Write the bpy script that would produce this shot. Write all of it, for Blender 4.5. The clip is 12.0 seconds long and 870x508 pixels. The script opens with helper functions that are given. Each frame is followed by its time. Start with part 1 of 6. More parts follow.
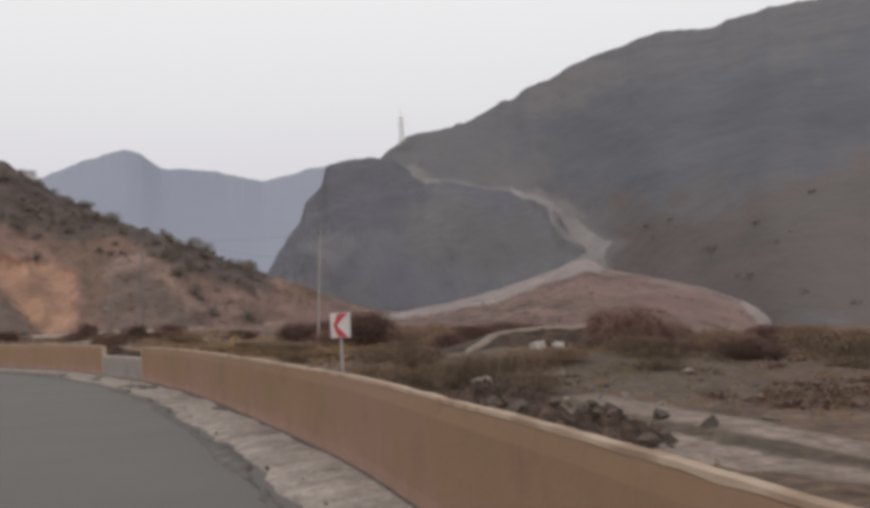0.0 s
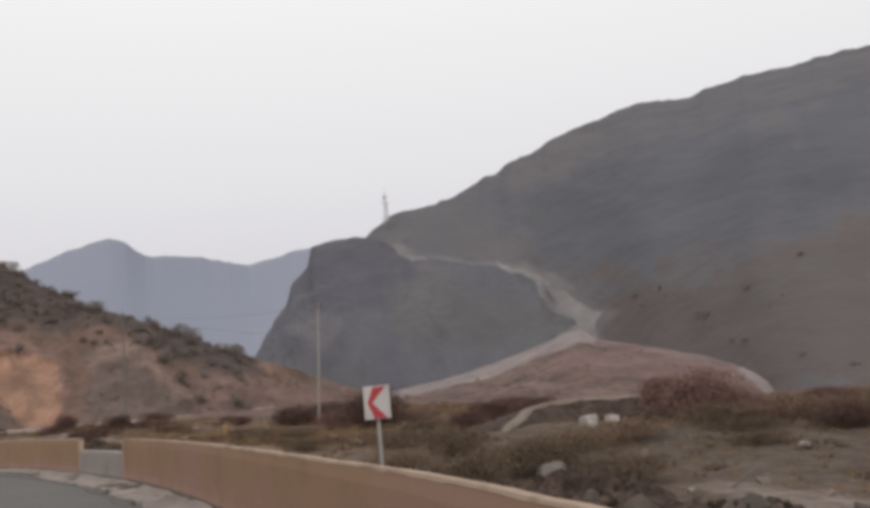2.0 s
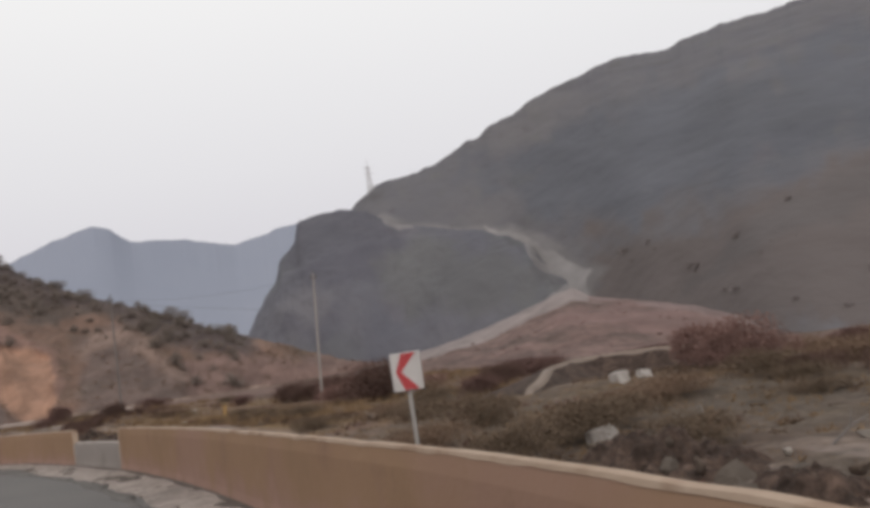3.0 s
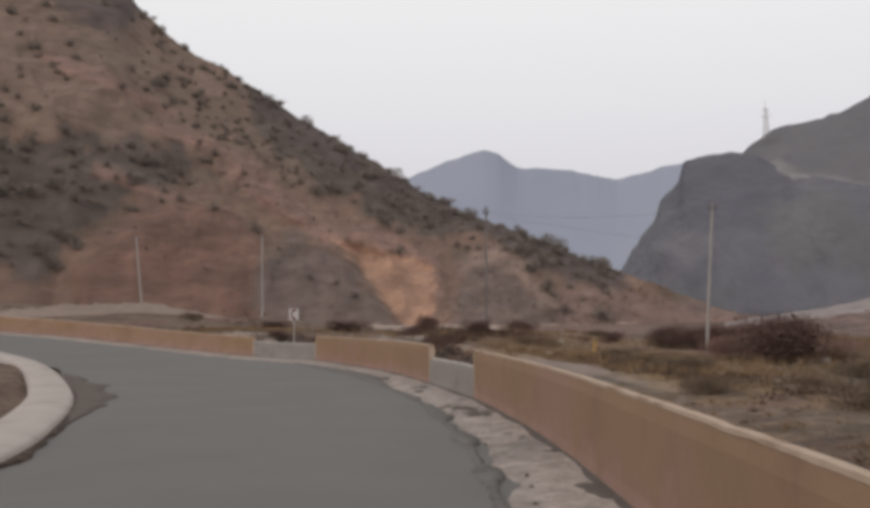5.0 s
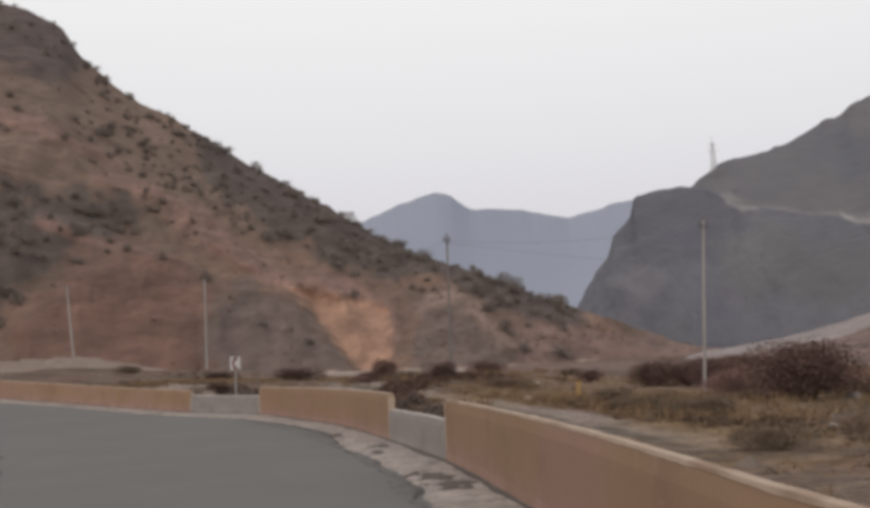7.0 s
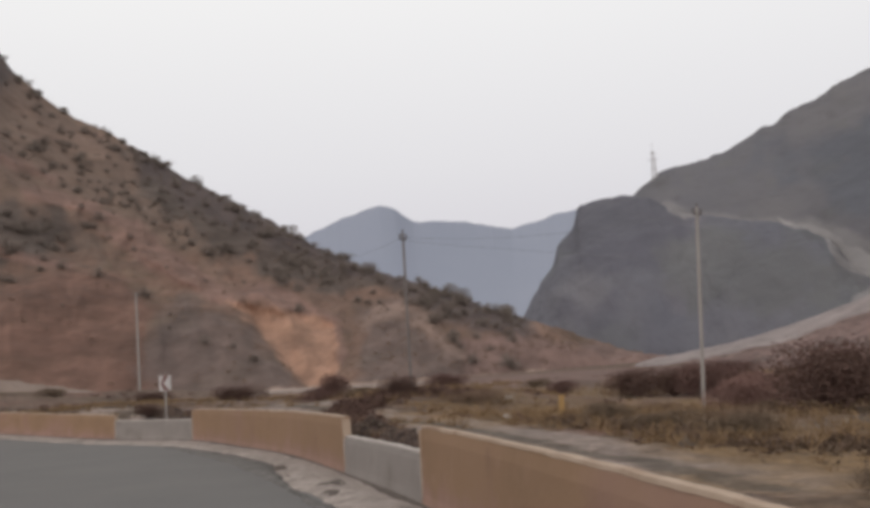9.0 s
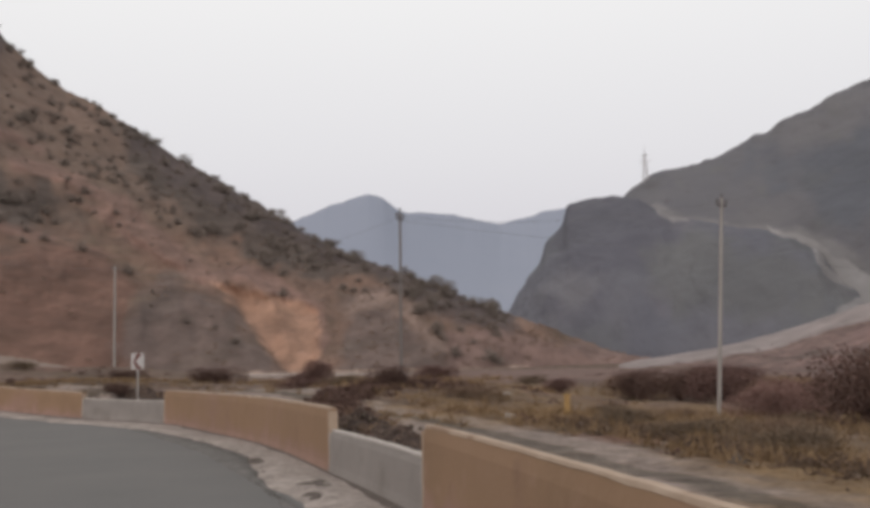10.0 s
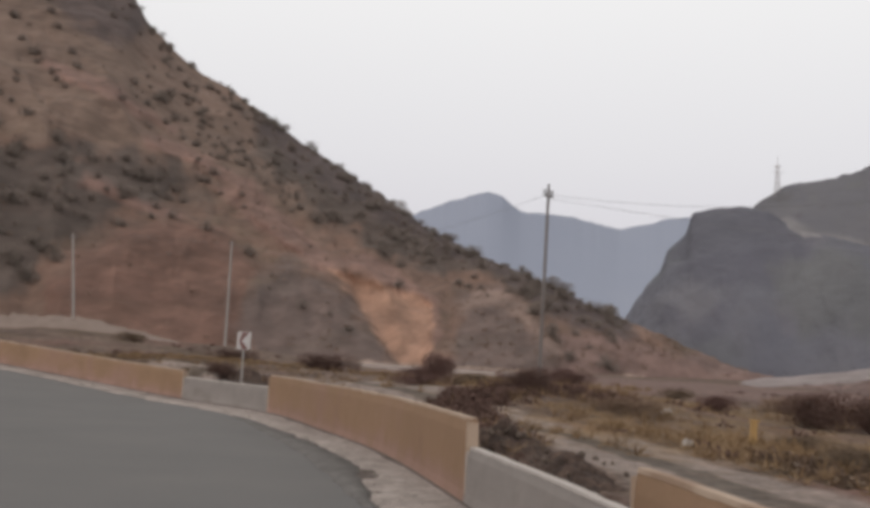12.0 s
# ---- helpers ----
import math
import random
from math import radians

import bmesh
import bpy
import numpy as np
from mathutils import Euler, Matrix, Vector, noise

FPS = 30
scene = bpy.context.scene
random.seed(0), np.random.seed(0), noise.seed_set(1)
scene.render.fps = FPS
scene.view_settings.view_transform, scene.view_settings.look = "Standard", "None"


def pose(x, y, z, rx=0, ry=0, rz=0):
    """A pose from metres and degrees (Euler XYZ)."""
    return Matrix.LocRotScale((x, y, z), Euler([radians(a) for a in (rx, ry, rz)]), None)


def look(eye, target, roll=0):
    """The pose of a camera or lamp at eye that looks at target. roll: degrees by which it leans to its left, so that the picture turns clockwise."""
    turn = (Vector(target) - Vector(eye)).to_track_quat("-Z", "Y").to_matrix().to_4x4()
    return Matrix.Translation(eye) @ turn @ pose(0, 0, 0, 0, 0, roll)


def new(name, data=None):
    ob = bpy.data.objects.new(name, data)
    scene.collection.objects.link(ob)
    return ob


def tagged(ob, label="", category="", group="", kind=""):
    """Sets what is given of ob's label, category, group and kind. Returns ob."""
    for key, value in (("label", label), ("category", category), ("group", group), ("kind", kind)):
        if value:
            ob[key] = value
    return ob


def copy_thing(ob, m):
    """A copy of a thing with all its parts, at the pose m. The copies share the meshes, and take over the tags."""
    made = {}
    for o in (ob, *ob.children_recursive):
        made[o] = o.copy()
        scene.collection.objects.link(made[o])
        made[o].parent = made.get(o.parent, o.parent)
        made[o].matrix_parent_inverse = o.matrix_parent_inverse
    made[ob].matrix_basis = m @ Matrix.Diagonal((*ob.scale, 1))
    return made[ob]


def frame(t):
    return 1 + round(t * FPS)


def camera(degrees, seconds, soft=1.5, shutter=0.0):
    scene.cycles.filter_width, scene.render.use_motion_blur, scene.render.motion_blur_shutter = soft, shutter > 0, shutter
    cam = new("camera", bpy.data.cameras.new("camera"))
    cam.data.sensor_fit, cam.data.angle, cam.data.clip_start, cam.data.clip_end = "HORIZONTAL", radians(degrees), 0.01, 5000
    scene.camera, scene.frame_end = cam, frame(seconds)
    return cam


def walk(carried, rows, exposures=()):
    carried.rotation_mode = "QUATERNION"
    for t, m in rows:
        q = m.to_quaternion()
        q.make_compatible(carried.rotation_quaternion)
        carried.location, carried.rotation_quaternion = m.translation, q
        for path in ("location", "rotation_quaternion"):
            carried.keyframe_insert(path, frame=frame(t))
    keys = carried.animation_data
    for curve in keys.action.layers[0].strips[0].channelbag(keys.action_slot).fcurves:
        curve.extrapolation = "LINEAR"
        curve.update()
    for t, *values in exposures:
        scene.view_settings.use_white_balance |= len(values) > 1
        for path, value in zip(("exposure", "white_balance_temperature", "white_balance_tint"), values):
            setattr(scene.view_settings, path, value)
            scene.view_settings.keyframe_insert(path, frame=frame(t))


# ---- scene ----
cam = camera(46.9, 12.0, soft=4.2)
PATH = [
    (0, (0.0, -0.0, 2.3), (0.954, 9.941, 2.818), -2.93),
    (0.1, (-0.008, 0.227, 2.298), (0.857, 10.18, 2.744), -3.69),
    (0.2, (-0.015, 0.455, 2.295), (1.056, 10.373, 3.0), -2.63),
    (0.3, (-0.022, 0.683, 2.292), (0.994, 10.619, 2.791), -1.52),
    (0.4, (-0.033, 0.909, 2.29), (0.863, 10.852, 2.867), 0.53),
    (0.5, (-0.052, 1.132, 2.288), (0.746, 11.085, 2.849), 0.63),
    (0.6, (-0.079, 1.35, 2.287), (0.585, 11.324, 2.58), -3.63),
    (0.7, (-0.112, 1.564, 2.286), (0.645, 11.53, 2.616), -7.34),
    (0.8, (-0.15, 1.777, 2.285), (0.851, 11.717, 2.723), -7.01),
    (0.9, (-0.19, 1.991, 2.284), (1.128, 11.889, 2.823), -5.72),
    (1, (-0.231, 2.208, 2.281), (1.096, 12.079, 3.178), -5.71),
    (1.1, (-0.273, 2.433, 2.277), (1.005, 12.265, 3.579), -5.12),
    (1.2, (-0.318, 2.663, 2.272), (0.838, 12.544, 3.289), -4.28),
    (1.3, (-0.364, 2.893, 2.266), (0.82, 12.789, 3.092), -4.19),
    (1.4, (-0.409, 3.117, 2.26), (0.592, 13.023, 3.196), -4.73),
    (1.5, (-0.453, 3.329, 2.254), (0.633, 13.241, 3.01), -4.52),
    (1.6, (-0.496, 3.523, 2.247), (0.627, 13.444, 2.814), -6.11),
    (1.7, (-0.538, 3.703, 2.239), (0.671, 13.597, 3.05), -7.17),
    (1.8, (-0.579, 3.878, 2.232), (0.528, 13.777, 3.116), -7.07),
    (1.9, (-0.619, 4.055, 2.226), (0.495, 13.939, 3.263), -7.04),
    (2, (-0.656, 4.243, 2.224), (0.483, 14.095, 3.501), -5.12),
    (2.1, (-0.69, 4.444, 2.227), (0.369, 14.355, 3.033), -6.69),
    (2.2, (-0.721, 4.654, 2.234), (0.342, 14.577, 2.867), -7.25),
    (2.3, (-0.751, 4.868, 2.243), (0.507, 14.769, 2.855), -7.03),
    (2.4, (-0.78, 5.08, 2.25), (0.354, 14.995, 2.889), -7.24),
    (2.5, (-0.81, 5.286, 2.254), (0.497, 15.179, 2.908), -5.76),
    (2.6, (-0.841, 5.487, 2.253), (0.554, 15.377, 2.744), -7.16),
    (2.7, (-0.871, 5.685, 2.25), (0.685, 15.553, 2.696), -7.84),
    (2.8, (-0.901, 5.881, 2.245), (0.643, 15.72, 3.14), -8.69),
    (2.9, (-0.933, 6.073, 2.24), (0.324, 15.94, 3.27), -9.08),
    (3, (-0.967, 6.261, 2.236), (0.267, 16.14, 3.18), -8.69),
    (3.1, (-1.007, 6.437, 2.232), (0.195, 16.322, 3.148), -10.37),
    (3.2, (-1.053, 6.601, 2.227), (0.35, 16.447, 3.272), -9.36),
    (3.3, (-1.098, 6.765, 2.222), (0.193, 16.604, 3.462), -8.97),
    (3.4, (-1.136, 6.943, 2.22), (-0.018, 16.786, 3.581), -8.79),
    (3.5, (-1.16, 7.145, 2.222), (-0.298, 17.046, 3.33), -7.06),
    (3.6, (-1.166, 7.371, 2.229), (-0.739, 17.304, 3.304), -7.79),
    (3.7, (-1.172, 7.617, 2.237), (-1.728, 17.559, 3.153), -6.29),
    (4.3, (-1.45, 9.6, 2.26), (-3.437, 19.366, 3.079), -3.6),
    (5.3, (-2.012, 12.802, 2.294), (-4.61, 22.442, 2.866), -0.13),
    (5.4, (-2.149, 13.058, 2.298), (-4.754, 22.687, 3.004), -0.87),
    (5.5, (-2.279, 13.299, 2.299), (-4.625, 22.984, 3.137), 0.27),
    (5.6, (-2.357, 13.507, 2.292), (-4.396, 23.278, 2.898), -0.46),
    (5.7, (-2.394, 13.683, 2.277), (-4.194, 23.496, 2.958), -2.13),
    (5.8, (-2.41, 13.85, 2.26), (-4.297, 23.629, 3.162), -2.23),
    (5.9, (-2.427, 14.032, 2.245), (-4.306, 23.826, 2.994), -2.58),
    (6, (-2.466, 14.254, 2.237), (-4.268, 24.047, 3.16), -2.62),
    (6.1, (-2.532, 14.528, 2.238), (-4.427, 24.286, 3.327), -2.33),
    (6.2, (-2.612, 14.839, 2.246), (-4.518, 24.607, 3.218), -1.84),
    (6.3, (-2.697, 15.166, 2.256), (-4.687, 24.927, 3.129), -1.97),
    (6.4, (-2.779, 15.489, 2.265), (-4.92, 25.218, 3.143), -2.17),
    (6.5, (-2.851, 15.789, 2.269), (-4.987, 25.503, 3.307), -2.49),
    (6.6, (-2.907, 16.07, 2.267), (-4.964, 25.809, 3.223), -2.39),
    (6.7, (-2.953, 16.346, 2.261), (-5.077, 26.068, 3.248), -2.74),
    (6.8, (-2.996, 16.609, 2.254), (-5.171, 26.299, 3.426), -1.85),
    (6.9, (-3.044, 16.852, 2.248), (-5.183, 26.558, 3.35), -2.12),
    (7, (-3.104, 17.067, 2.245), (-5.131, 26.804, 3.278), -2.85),
    (7.1, (-3.179, 17.247, 2.246), (-5.249, 26.967, 3.362), -1.97),
    (7.2, (-3.257, 17.42, 2.248), (-5.231, 27.169, 3.278), -2.46),
    (8.8, (-4.379, 21.262, 2.273), (-5.911, 31.083, 3.373), -4.47),
    (8.9, (-4.448, 21.534, 2.271), (-5.919, 31.347, 3.51), -3.25),
    (9, (-4.518, 21.804, 2.269), (-5.99, 31.631, 3.396), -4.25),
    (9.1, (-4.59, 22.061, 2.267), (-5.985, 31.897, 3.404), -4.09),
    (9.2, (-4.664, 22.307, 2.264), (-6.051, 32.133, 3.495), -3.91),
    (9.3, (-4.74, 22.547, 2.261), (-6.165, 32.372, 3.466), -3.89),
    (9.4, (-4.818, 22.787, 2.259), (-6.238, 32.611, 3.474), -2.89),
    (9.5, (-4.896, 23.032, 2.257), (-6.329, 32.857, 3.448), -3.73),
    (9.6, (-4.977, 23.281, 2.256), (-6.42, 33.117, 3.343), -2.79),
    (9.7, (-5.059, 23.532, 2.256), (-6.393, 33.383, 3.334), -2.8),
    (9.8, (-5.143, 23.783, 2.256), (-6.452, 33.607, 3.589), -2.37),
    (9.9, (-5.226, 24.037, 2.255), (-6.632, 33.866, 3.445), -2.45),
    (10, (-5.307, 24.292, 2.254), (-6.652, 34.146, 3.294), -1.53),
    (10.1, (-5.386, 24.557, 2.251), (-6.949, 34.365, 3.422), -1.82),
    (10.2, (-5.463, 24.833, 2.248), (-7.002, 34.653, 3.342), -1.47),
    (10.3, (-5.539, 25.106, 2.244), (-7.204, 34.9, 3.389), -1.85),
    (10.4, (-5.615, 25.364, 2.241), (-7.399, 35.142, 3.346), -1.34),
    (10.5, (-5.69, 25.596, 2.239), (-7.349, 35.402, 3.285), -1.68),
    (10.6, (-5.764, 25.789, 2.239), (-7.442, 35.593, 3.272), -1.25),
    (10.7, (-5.836, 25.952, 2.239), (-7.541, 35.746, 3.32), -1.01),
    (10.8, (-5.908, 26.102, 2.24), (-7.526, 35.907, 3.361), -1.7),
    (10.9, (-5.981, 26.257, 2.241), (-7.656, 36.06, 3.283), -0.97),
    (11, (-6.057, 26.432, 2.242), (-7.767, 36.24, 3.183), -0.72),
    (11.1, (-6.135, 26.628, 2.242), (-7.968, 36.401, 3.301), -1.47),
    (11.2, (-6.214, 26.833, 2.241), (-8.163, 36.574, 3.387), -0.34),
    (11.3, (-6.294, 27.048, 2.24), (-8.247, 36.773, 3.514), -0.55),
    (11.4, (-6.378, 27.275, 2.24), (-8.367, 37.015, 3.323), -0.03),
    (11.5, (-6.466, 27.514, 2.24), (-8.55, 37.215, 3.48), -0.45),
    (11.6, (-6.559, 27.77, 2.242), (-8.727, 37.438, 3.591), 0.37),
    (11.7, (-6.656, 28.042, 2.244), (-8.906, 37.734, 3.247), 1.24),
    (11.8, (-6.757, 28.324, 2.247), (-9.122, 37.976, 3.359), 1.44),
    (11.9, (-6.857, 28.608, 2.249), (-9.245, 38.249, 3.413), 1.84),
    (12, (-6.957, 28.887, 2.252), (-9.437, 38.522, 3.263), 2.71),
]

walk(cam, [(t, look(eye, target, roll)) for t, eye, target, roll in PATH])

# ---- world and light: a hazy, overcast dusk ----
world = bpy.data.worlds.new("overcast_sky")
scene.world = world
world.use_nodes = True
wn, wl = world.node_tree.nodes, world.node_tree.links
wn.clear()
w_out = wn.new("ShaderNodeOutputWorld")
w_bg = wn.new("ShaderNodeBackground")
w_sky = wn.new("ShaderNodeTexSky")
w_sky.sky_type = "NISHITA"
w_sky.sun_disc = False
w_sky.sun_elevation, w_sky.sun_rotation = radians(38), radians(200)
w_sky.dust_density, w_sky.air_density = 6.0, 1.6
w_geo = wn.new("ShaderNodeTexCoord")
w_sep = wn.new("ShaderNodeSeparateXYZ")
w_ramp = wn.new("ShaderNodeValToRGB")
w_ramp.color_ramp.elements[0].position, w_ramp.color_ramp.elements[0].color = 0.0, (0.60, 0.575, 0.65, 1)
w_ramp.color_ramp.elements[1].position, w_ramp.color_ramp.elements[1].color = 0.4, (0.955, 0.945, 0.935, 1)
w_mid = w_ramp.color_ramp.elements.new(0.2)
w_mid.color = (0.80, 0.785, 0.81, 1)
w_dim = wn.new("ShaderNodeVectorMath")
w_dim.operation = "SCALE"
w_dim.inputs[3].default_value = 0.10
w_mix = wn.new("ShaderNodeMix")
w_mix.data_type = "RGBA"
w_mix.inputs["Factor"].default_value = 0.94
wl.new(w_geo.outputs["Generated"], w_sep.inputs[0])
wl.new(w_sep.outputs["Z"], w_ramp.inputs[0])
wl.new(w_sky.outputs[0], w_dim.inputs[0])
wl.new(w_dim.outputs[0], w_mix.inputs["A"])
wl.new(w_ramp.outputs[0], w_mix.inputs["B"])
wl.new(w_mix.outputs["Result"], w_bg.inputs["Color"])
w_bg.inputs["Strength"].default_value = 1.0
wl.new(w_bg.outputs[0], w_out.inputs[0])

sun = new("sun", bpy.data.lights.new("sun", "SUN"))
sun.data.energy, sun.data.angle, sun.data.color = 1.1, radians(35), (1.0, 0.93, 0.885)
sun.matrix_world = look((-30, -60, 60), (-5, 30, 0))


# ---- materials ----
def material(name, colours, scale=1.0, detail=6.0, rough=0.9, bump=0.3, bump_scale=None, spots=None, island=0.0, metal=0.0, stretch=(1, 1, 1), rand=0.0):
    """A matt procedural surface: colours blended by noise, spots = (colour, scale, threshold, amount), fine bump."""
    m = bpy.data.materials.new(name)
    m.use_nodes = True
    n, l = m.node_tree.nodes, m.node_tree.links
    b = n["Principled BSDF"]
    b.inputs["Roughness"].default_value, b.inputs["Metallic"].default_value = rough, metal
    b.inputs["Specular IOR Level"].default_value = 0.25
    co = n.new("ShaderNodeTexCoord")
    mp = n.new("ShaderNodeMapping")
    mp.inputs["Scale"].default_value = stretch
    l.new(co.outputs["Object"], mp.inputs["Vector"])
    no = n.new("ShaderNodeTexNoise")
    no.inputs["Scale"].default_value, no.inputs["Detail"].default_value = scale, detail
    no.inputs["Roughness"].default_value = 0.62
    l.new(mp.outputs[0], no.inputs["Vector"])
    ramp = n.new("ShaderNodeValToRGB")
    while len(ramp.color_ramp.elements) < len(colours):
        ramp.color_ramp.elements.new(0.5)
    for i, c in enumerate(colours):
        ramp.color_ramp.elements[i].position = 0.28 + 0.44 * i / max(1, len(colours) - 1)
        ramp.color_ramp.elements[i].color = (*c, 1)
    l.new(no.outputs["Fac"], ramp.inputs[0])
    last = ramp.outputs[0]
    for c, s, th, amount in spots or ():
        n2 = n.new("ShaderNodeTexNoise")
        n2.inputs["Scale"].default_value, n2.inputs["Detail"].default_value = s, 5.0
        l.new(mp.outputs[0], n2.inputs["Vector"])
        r2 = n.new("ShaderNodeMapRange")
        r2.inputs["From Min"].default_value, r2.inputs["From Max"].default_value = th, th + 0.12
        r2.inputs["To Max"].default_value = amount
        l.new(n2.outputs["Fac"], r2.inputs["Value"])
        mx = n.new("ShaderNodeMix")
        mx.data_type = "RGBA"
        l.new(r2.outputs[0], mx.inputs["Factor"])
        l.new(last, mx.inputs["A"])
        mx.inputs["B"].default_value = (*c, 1)
        last = mx.outputs["Result"]
    if island or rand:
        src = n.new("ShaderNodeNewGeometry").outputs["Random Per Island"] if island else n.new("ShaderNodeObjectInfo").outputs["Random"]
        r3 = n.new("ShaderNodeMapRange")
        r3.inputs["To Min"].default_value, r3.inputs["To Max"].default_value = 1 - (island or rand), 1 + (island or rand)
        l.new(src, r3.inputs["Value"])
        mu = n.new("ShaderNodeVectorMath")
        mu.operation = "SCALE"
        l.new(last, mu.inputs[0])
        l.new(r3.outputs[0], mu.inputs[3])
        last = mu.outputs[0]
    l.new(last, b.inputs["Base Color"])
    if bump:
        nb = n.new("ShaderNodeTexNoise")
        nb.inputs["Scale"].default_value, nb.inputs["Detail"].default_value = bump_scale or scale * 8, 6.0
        l.new(mp.outputs[0], nb.inputs["Vector"])
        bu = n.new("ShaderNodeBump")
        bu.inputs["Strength"].default_value, bu.inputs["Distance"].default_value = bump, 0.5 / (bump_scale or scale * 8)
        l.new(nb.outputs["Fac"], bu.inputs["Height"])
        l.new(bu.outputs[0], b.inputs["Normal"])
    return m


def zoned(m, attribute, colour, scale, strength=1.0, mottle=0.45):
    """Adds a kind of soil to material m where the mesh's attribute says it lies, broken up by noise."""
    n, l = m.node_tree.nodes, m.node_tree.links
    b = n["Principled BSDF"]
    before = b.inputs["Base Color"].links[0].from_socket
    at = n.new("ShaderNodeAttribute")
    at.attribute_name = attribute
    no = n.new("ShaderNodeTexNoise")
    no.inputs["Scale"].default_value, no.inputs["Detail"].default_value = scale, 6.0
    l.new(n["Mapping"].outputs[0], no.inputs["Vector"])
    add = n.new("ShaderNodeMath")
    add.operation = "MULTIPLY_ADD"
    add.inputs[1].default_value, add.inputs[2].default_value = 1.1, -0.55
    l.new(no.outputs["Fac"], add.inputs[0])
    sm = n.new("ShaderNodeMath")
    l.new(at.outputs["Fac"], sm.inputs[0])
    l.new(add.outputs[0], sm.inputs[1])
    mr = n.new("ShaderNodeMapRange")
    mr.inputs["From Min"].default_value, mr.inputs["From Max"].default_value, mr.inputs["To Max"].default_value = 0.25, 0.75, strength
    l.new(sm.outputs[0], mr.inputs["Value"])
    vary = n.new("ShaderNodeMapRange")
    vary.inputs["To Min"].default_value, vary.inputs["To Max"].default_value = 1 - mottle, 1 + mottle
    l.new(no.outputs["Fac"], vary.inputs["Value"])
    sc = n.new("ShaderNodeVectorMath")
    sc.operation = "SCALE"
    sc.inputs[0].default_value = colour
    l.new(vary.outputs[0], sc.inputs[3])
    mx = n.new("ShaderNodeMix")
    mx.data_type = "RGBA"
    l.new(mr.outputs[0], mx.inputs["Factor"])
    l.new(before, mx.inputs["A"])
    l.new(sc.outputs[0], mx.inputs["B"])
    l.new(mx.outputs["Result"], b.inputs["Base Color"])
    return m


def grit(m, scales, low=0.55, high=1.4):
    """Breaks the colour of material m up with fine noise at several scales, as stones, dust and crumbs do."""
    n, l = m.node_tree.nodes, m.node_tree.links
    b = n["Principled BSDF"]
    for scale in scales:
        before = b.inputs["Base Color"].links[0].from_socket
        no = n.new("ShaderNodeTexNoise")
        no.inputs["Scale"].default_value, no.inputs["Detail"].default_value, no.inputs["Roughness"].default_value = scale, 4.0, 0.7
        l.new(n["Mapping"].outputs[0], no.inputs["Vector"])
        mr = n.new("ShaderNodeMapRange")
        mr.inputs["From Min"].default_value, mr.inputs["From Max"].default_value = 0.36, 0.64
        mr.inputs["To Min"].default_value, mr.inputs["To Max"].default_value = low, high
        l.new(no.outputs["Fac"], mr.inputs["Value"])
        sc = n.new("ShaderNodeVectorMath")
        sc.operation = "SCALE"
        l.new(before, sc.inputs[0])
        l.new(mr.outputs[0], sc.inputs[3])
        l.new(sc.outputs[0], b.inputs["Base Color"])
    return m


M_asphalt = material("asphalt", [(0.108, 0.104, 0.1), (0.117, 0.111, 0.107), (0.126, 0.118, 0.113)], 0.35, rough=0.85, bump=0.2, bump_scale=40, spots=[((0.104, 0.1, 0.096), 0.15, 0.6, 0.35), ((0.13, 0.122, 0.115), 0.5, 0.64, 0.3)])
M_shoulder = material("broken_concrete", [(0.2, 0.168, 0.151), (0.255, 0.216, 0.195), (0.31, 0.265, 0.238)], 0.5, rough=0.95, bump=0.6, bump_scale=12, spots=[((0.15, 0.125, 0.113), 0.35, 0.56, 0.75), ((0.31, 0.275, 0.252), 0.8, 0.58, 0.5), ((0.11, 0.095, 0.087), 1.1, 0.66, 0.9)])
grit(M_shoulder, (2.5, 8.0), 0.78, 1.2)
M_wall = material("tan_painted_concrete", [(0.206, 0.13, 0.08), (0.236, 0.149, 0.0928), (0.264, 0.167, 0.108)], 0.4, rough=0.8, bump=0.2, bump_scale=14, spots=[((0.189, 0.113, 0.0759), 0.8, 0.55, 0.55), ((0.289, 0.19, 0.136), 2.5, 0.6, 0.4), ((0.253, 0.156, 0.123), 0.2, 0.54, 0.6), ((0.178, 0.108, 0.0738), 1.7, 0.62, 0.5)])
M_cap = material("worn_pale_edge", [(0.31, 0.23, 0.17), (0.40, 0.31, 0.24)], 2.0, rough=0.9, bump=0.3, spots=[((0.22, 0.145, 0.1), 1.2, 0.53, 0.8)])
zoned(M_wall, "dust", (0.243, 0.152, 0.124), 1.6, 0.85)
M_palecap = material("chipped_grey_edge", [(0.32, 0.285, 0.26), (0.42, 0.38, 0.35)], 2.0, rough=0.9, bump=0.3)
M_grey = material("grey_concrete", [(0.178, 0.157, 0.145), (0.215, 0.191, 0.177), (0.245, 0.219, 0.203)], 0.8, rough=0.9, bump=0.3, bump_scale=15, spots=[((0.17, 0.145, 0.13), 1.2, 0.57, 0.75)])
